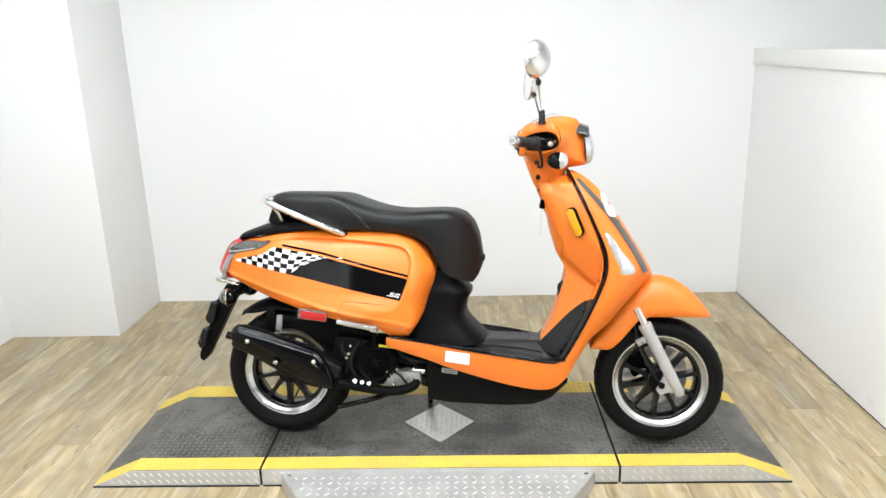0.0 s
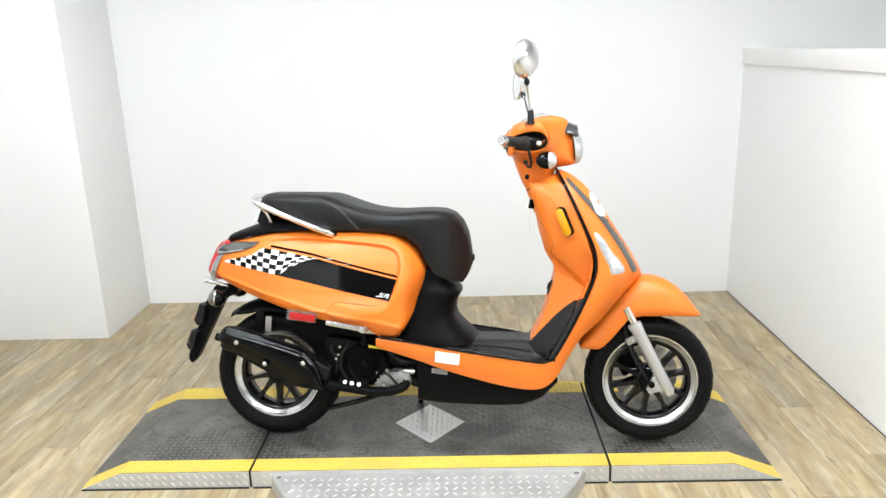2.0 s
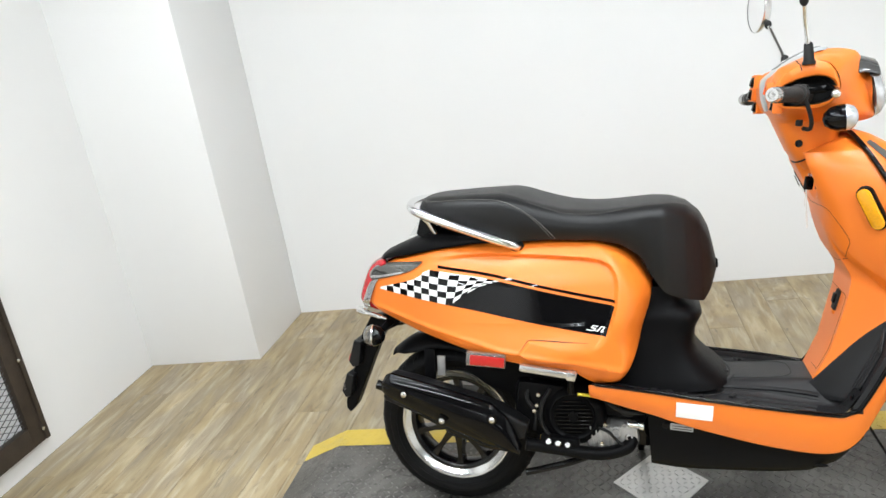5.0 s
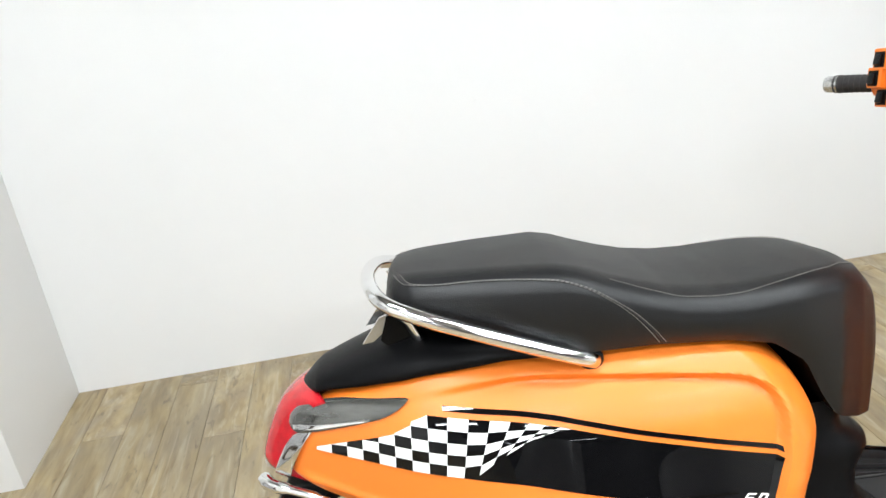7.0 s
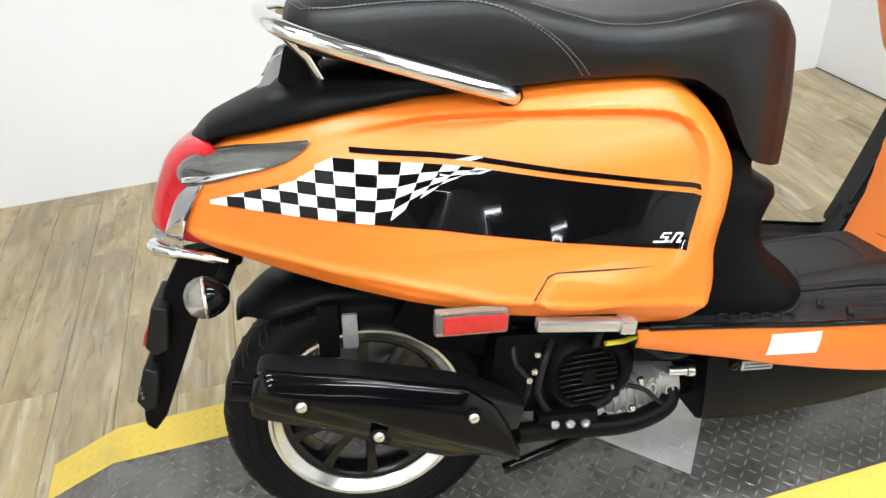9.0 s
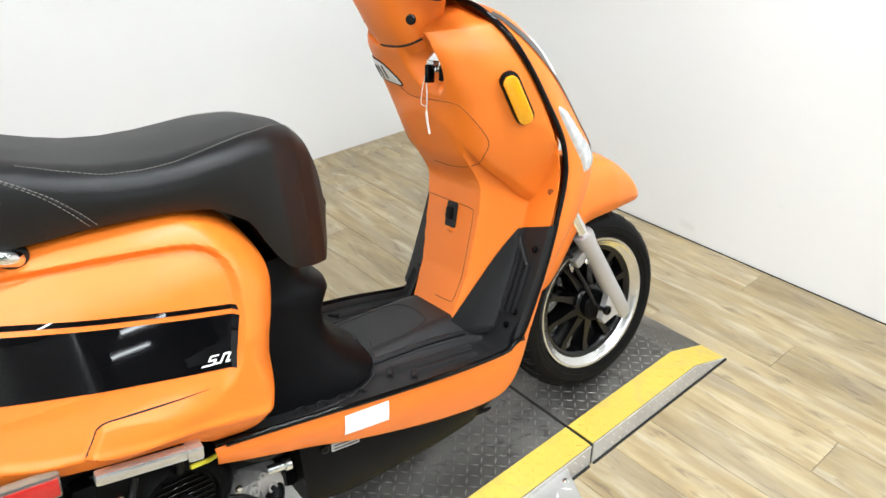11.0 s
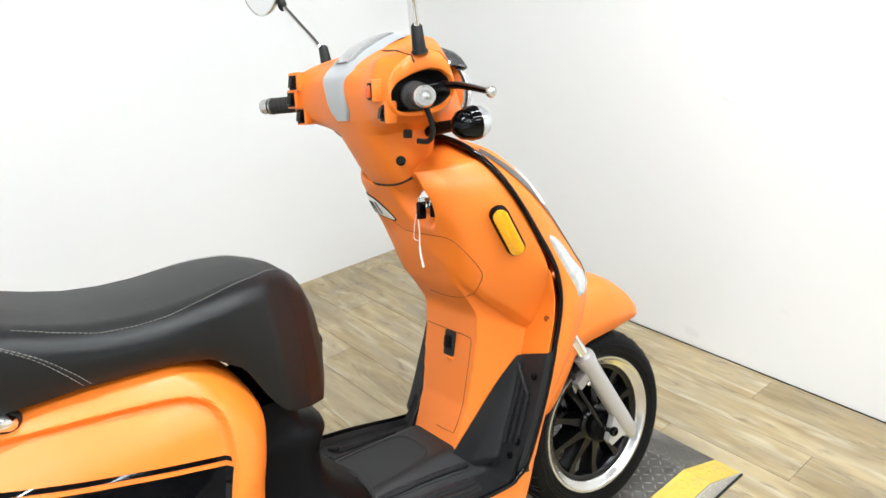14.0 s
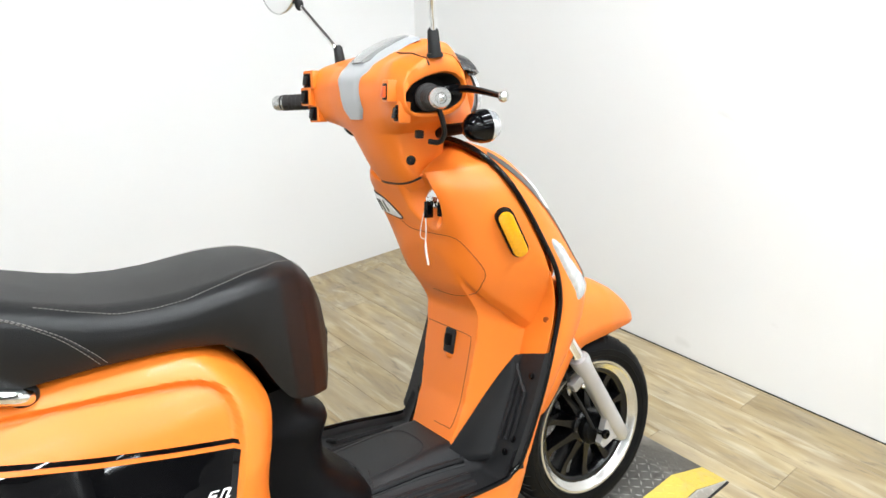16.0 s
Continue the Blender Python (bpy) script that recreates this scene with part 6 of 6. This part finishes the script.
Shape().tube(spline([(0.495, -0.10, 0.240), (0.480, -0.13, 0.212), (0.41, -0.14, 0.198), (0.30, -0.135, 0.208), (0.23, -0.15, 0.225)], 40), 0.0165, 14).make("exhaust_pipe", BLACKPLAST, eng, "black exhaust header pipe")
for k in range(3):
    bolt(eng, (0.290 + 0.024 * k, -0.150, 0.232 - 0.004 * k), (0, -1, 0.4), 0.0085, 0.012, STEEL, "flange_bolt")
Shape().box((0.315, -0.132, 0.226), (0.10, 0.03, 0.03), (0, 5, 0), 0.01).make("exhaust_flange", BLACKPLAST, eng)
Shape().box((0.47, 0.06, 0.28), (0.20, 0.10, 0.12), (0, -6, 0), 0.03).make("carburettor_box", BLACKPLAST, eng)
Shape().tube([(0.435, -0.12, 0.34), (0.40, -0.145, 0.352), (0.372, -0.15, 0.357)], 0.004, 8).make("yellow_cable", YELLOWWIRE, eng, "yellow insulated cable end")
for pth in ([(0.30, -0.12, 0.36), (0.28, -0.14, 0.33), (0.272, -0.135, 0.28), (0.29, -0.13, 0.235)], [(0.41, -0.10, 0.37), (0.45, -0.12, 0.33), (0.48, -0.11, 0.29), (0.52, -0.10, 0.29)], [(0.25, -0.10, 0.38), (0.24, -0.13, 0.34), (0.26, -0.13, 0.30), (0.25, -0.12, 0.25)]):
    Shape().tube(spline(pth, 24), 0.0055, 8).make("hose", CABLE, eng)
for p in ((0.272, -0.138, 0.352), (0.266, -0.14, 0.325), (0.258, -0.138, 0.31), (0.432, -0.14, 0.275), (0.42, -0.138, 0.225)):
    bolt(eng, p, (0, -1, 0), 0.006, 0.006)
# drive case on the far side and the rear shock
Shape().box((0.17, 0.10, 0.235), (0.44, 0.06, 0.12), (0, 4, 0), 0.03).make("drive_case", ALLOY, eng)
shock = Shape().tube([(0.05, 0.115, 0.28), (0.12, 0.10, 0.50)], 0.016, 14).make("rear_shock", GLOSSBLACK, SC)
coil = [Vector((0.05, 0.115, 0.29)).lerp(Vector((0.115, 0.10, 0.47)), t) + Vector((0.026 * math.cos(t * 44), 0.026 * math.sin(t * 44), 0)) for t in np.linspace(0, 1, 160)]
Shape().tube(coil, 0.005, 6).make("shock_spring", GLOSSBLACK, shock)
# inner rear mudguard
rows = []
for a in np.linspace(radians(18), radians(128), 48):
    tip = step(radians(104), radians(128), a)
    r = 0.258 + 0.010 * step(radians(60), radians(110), a)
    w = 0.088 * (1 - 0.62 * tip ** 3)
    rows.append([(0.016 + r * math.cos(a) * 1.02, y, 0.229 + r * math.sin(a) + 0.004 - 0.036 * (abs(y) / w) ** 3 * (1 - 0.6 * tip)) for y in np.linspace(-w, w, 19)])
Shape().grid(rows).make("rear_hugger", BLACKPLAST, SC, "black plastic rear wheel hugger", solid=0.004)
hs = Shape()
hs.prism([(0.10, -0.092, 0.455), (0.30, -0.092, 0.425), (0.36, -0.092, 0.40), (0.30, -0.092, 0.33), (0.22, -0.092, 0.33), (0.13, -0.092, 0.36), (0.07, -0.092, 0.41)], (0, 0.02, 0))
hs.make("hugger_side", BLACKPLAST, SC, smooth=30)
Shape().box((-0.02, -0.10, 0.425), (0.030, 0.014, 0.085), (0, 5, 0), 0.004).make("hugger_bracket", BLACKPLAST, SC)
Shape().box((0.010, -0.098, 0.418), (0.022, 0.008, 0.055), (0, 5, 0), 0.003).make("bracket_plate", ALLOY, SC)
# side stand and centre stand leg
Shape().tube([(0.52, 0.12, 0.17), (0.50, 0.19, 0.09), (0.49, 0.235, 0.040)], 0.010, 12).make("side_stand", GLOSSBLACK, SC, "black side stand")
Shape().tube(spline([(0.40, -0.09, 0.175), (0.33, -0.105, 0.155), (0.25, -0.11, 0.135), (0.215, -0.112, 0.128)], 16), 0.009, 10).make("centre_stand", GLOSSBLACK, SC, "black centre stand folded up")
bolt(SC, (0.395, -0.098, 0.178), (0, -1, 0), 0.007, 0.006, STEEL, "stand_pivot")

# silencer
m0, m1 = Vector((-0.128, -0.146, 0.385)), Vector((0.236, -0.146, 0.262))
ax_ = (m1 - m0).normalized()
upv = Vector((0, -1, 0)).cross(ax_).normalized()
if upv.z < 0:
    upv = -upv
rows = []
for f, hw, hh in ((0.0, 0.024, 0.028), (0.006, 0.030, 0.035), (0.03, 0.033, 0.039), (0.2, 0.035, 0.044), (0.6, 0.035, 0.046), (0.80, 0.036, 0.042), (0.93, 0.028, 0.030), (1.0, 0.020, 0.022)):
    c = m0.lerp(m1, f)
    rows.append([c + Vector((0, -1, 0)) * hw * math.copysign(abs(math.cos(a)) ** 0.45, math.cos(a)) + upv * hh * math.copysign(abs(math.sin(a)) ** 0.45, math.sin(a)) for a in np.linspace(0, 2 * math.pi, 48, endpoint=False)])
can = Shape().grid(rows, wrap=True).cap(rows[0]).cap(rows[-1]).make("silencer", SATINBLACK, SC, "black exhaust silencer", smooth=50)
Shape().lathe([(0.013, -0.018), (0.013, 0.03), (0.010, 0.03), (0.010, -0.018)], m0 + upv * -0.012, -ax_, 20, closed=True).make("tailpipe", GLOSSBLACK, can)
# heat shield
rows = []
for f in np.linspace(0.0, 1.0, 48):
    c = m0.lerp(m1, -0.01 + 1.01 * f)
    hi = float(np.interp(f, [0, 0.03, 0.34, 0.74, 0.86, 0.93, 1.0], [0.034, 0.049, 0.055, 0.056, 0.034, 0.006, -0.030]))
    lo = float(np.interp(f, [0, 0.05, 0.3, 0.55, 0.77, 0.93, 1.0], [-0.022, -0.034, -0.052, -0.070, -0.078, -0.068, -0.056]))
    row = []
    for t in np.linspace(0, 1, 30):
        v = hi + (lo - hi) * t
        ridge = 0.30 + 0.42 * f
        bulge = 0.036 + 0.020 * math.sin(math.pi * min(1.0, t / 0.9)) ** 0.6 - 0.006 * step(ridge, ridge + 0.10, t) - 0.012 * step(0.8, 1.0, t) - 0.006 * (1 - step(0.0, 0.05, f))
        row.append(c + Vector((0, -1, 0)) * bulge + upv * v)
    rows.append(row)
hsd = Shape().grid(rows).make("heat_shield", GLOSSBLACK, can, "glossy black heat shield", smooth=38, solid=0.003)
for p in ((-0.066, -0.203, 0.376), (0.161, -0.203, 0.309), (0.028, -0.200, 0.304)):
    Shape().ball(p, (0.0085, 0.006, 0.0085), 16, 10).make("shield_bolt", STEEL, hsd)
for p in ((-0.066, -0.2005, 0.376), (0.161, -0.2005, 0.309), (0.028, -0.198, 0.304)):
    Shape().lathe([(0.0125, -0.004), (0.0125, 0.0015), (0.0095, 0.0015), (0.0095, -0.004)], p, (0, -1, 0), 20, closed=True).make("bolt_collar", GLOSSBLACK, hsd)


# ---- floor of vinyl planks ----
structure(Shape().box((1.25, -6.45, -0.014), (6.2, 16.4, 0.012), bevel=0).make("floor", GAP, smooth=0), "pale oak vinyl plank floor", "floor")
floor = bpy.data.objects["floor"]


def planks():
    w, length, gap = 0.1333, 0.92, 0.0009
    sh = Shape().box((0, 0, -0.0035), (w - gap, length - gap, 0.007), bevel=0.0008, steps=1)
    first = sh.make("plank", PLANK, floor, smooth=0)
    me = first.data
    bpy.data.objects.remove(first)
    far_sheet = Shape().box(((LEFT + FAR) / 2, (FRONT + BACK) / 2, -0.007), (FAR - LEFT, BACK - FRONT, 0.006), bevel=0).make("plank_field", PLANK, floor, smooth=0)
    tagged(far_sheet, kind="stuff")
    cols = int((RIGHT + 0.05 - LEFT) / w) + 1
    for i in range(cols):
        y = -4.4 - length * (i * 0.37 % 1.0)
        x = LEFT + (i + 0.5) * w
        while y < BACK:
            far_end = min(y + length, BACK + 0.04)
            if far_end - y > 0.05:
                ob = new("plank", me)
                ob.parent = floor
                ob.matrix_world = pose(x, (y + far_end) / 2, 0)
                ob.scale = (1, (far_end - y) / length, 1)
            y += length


planks()
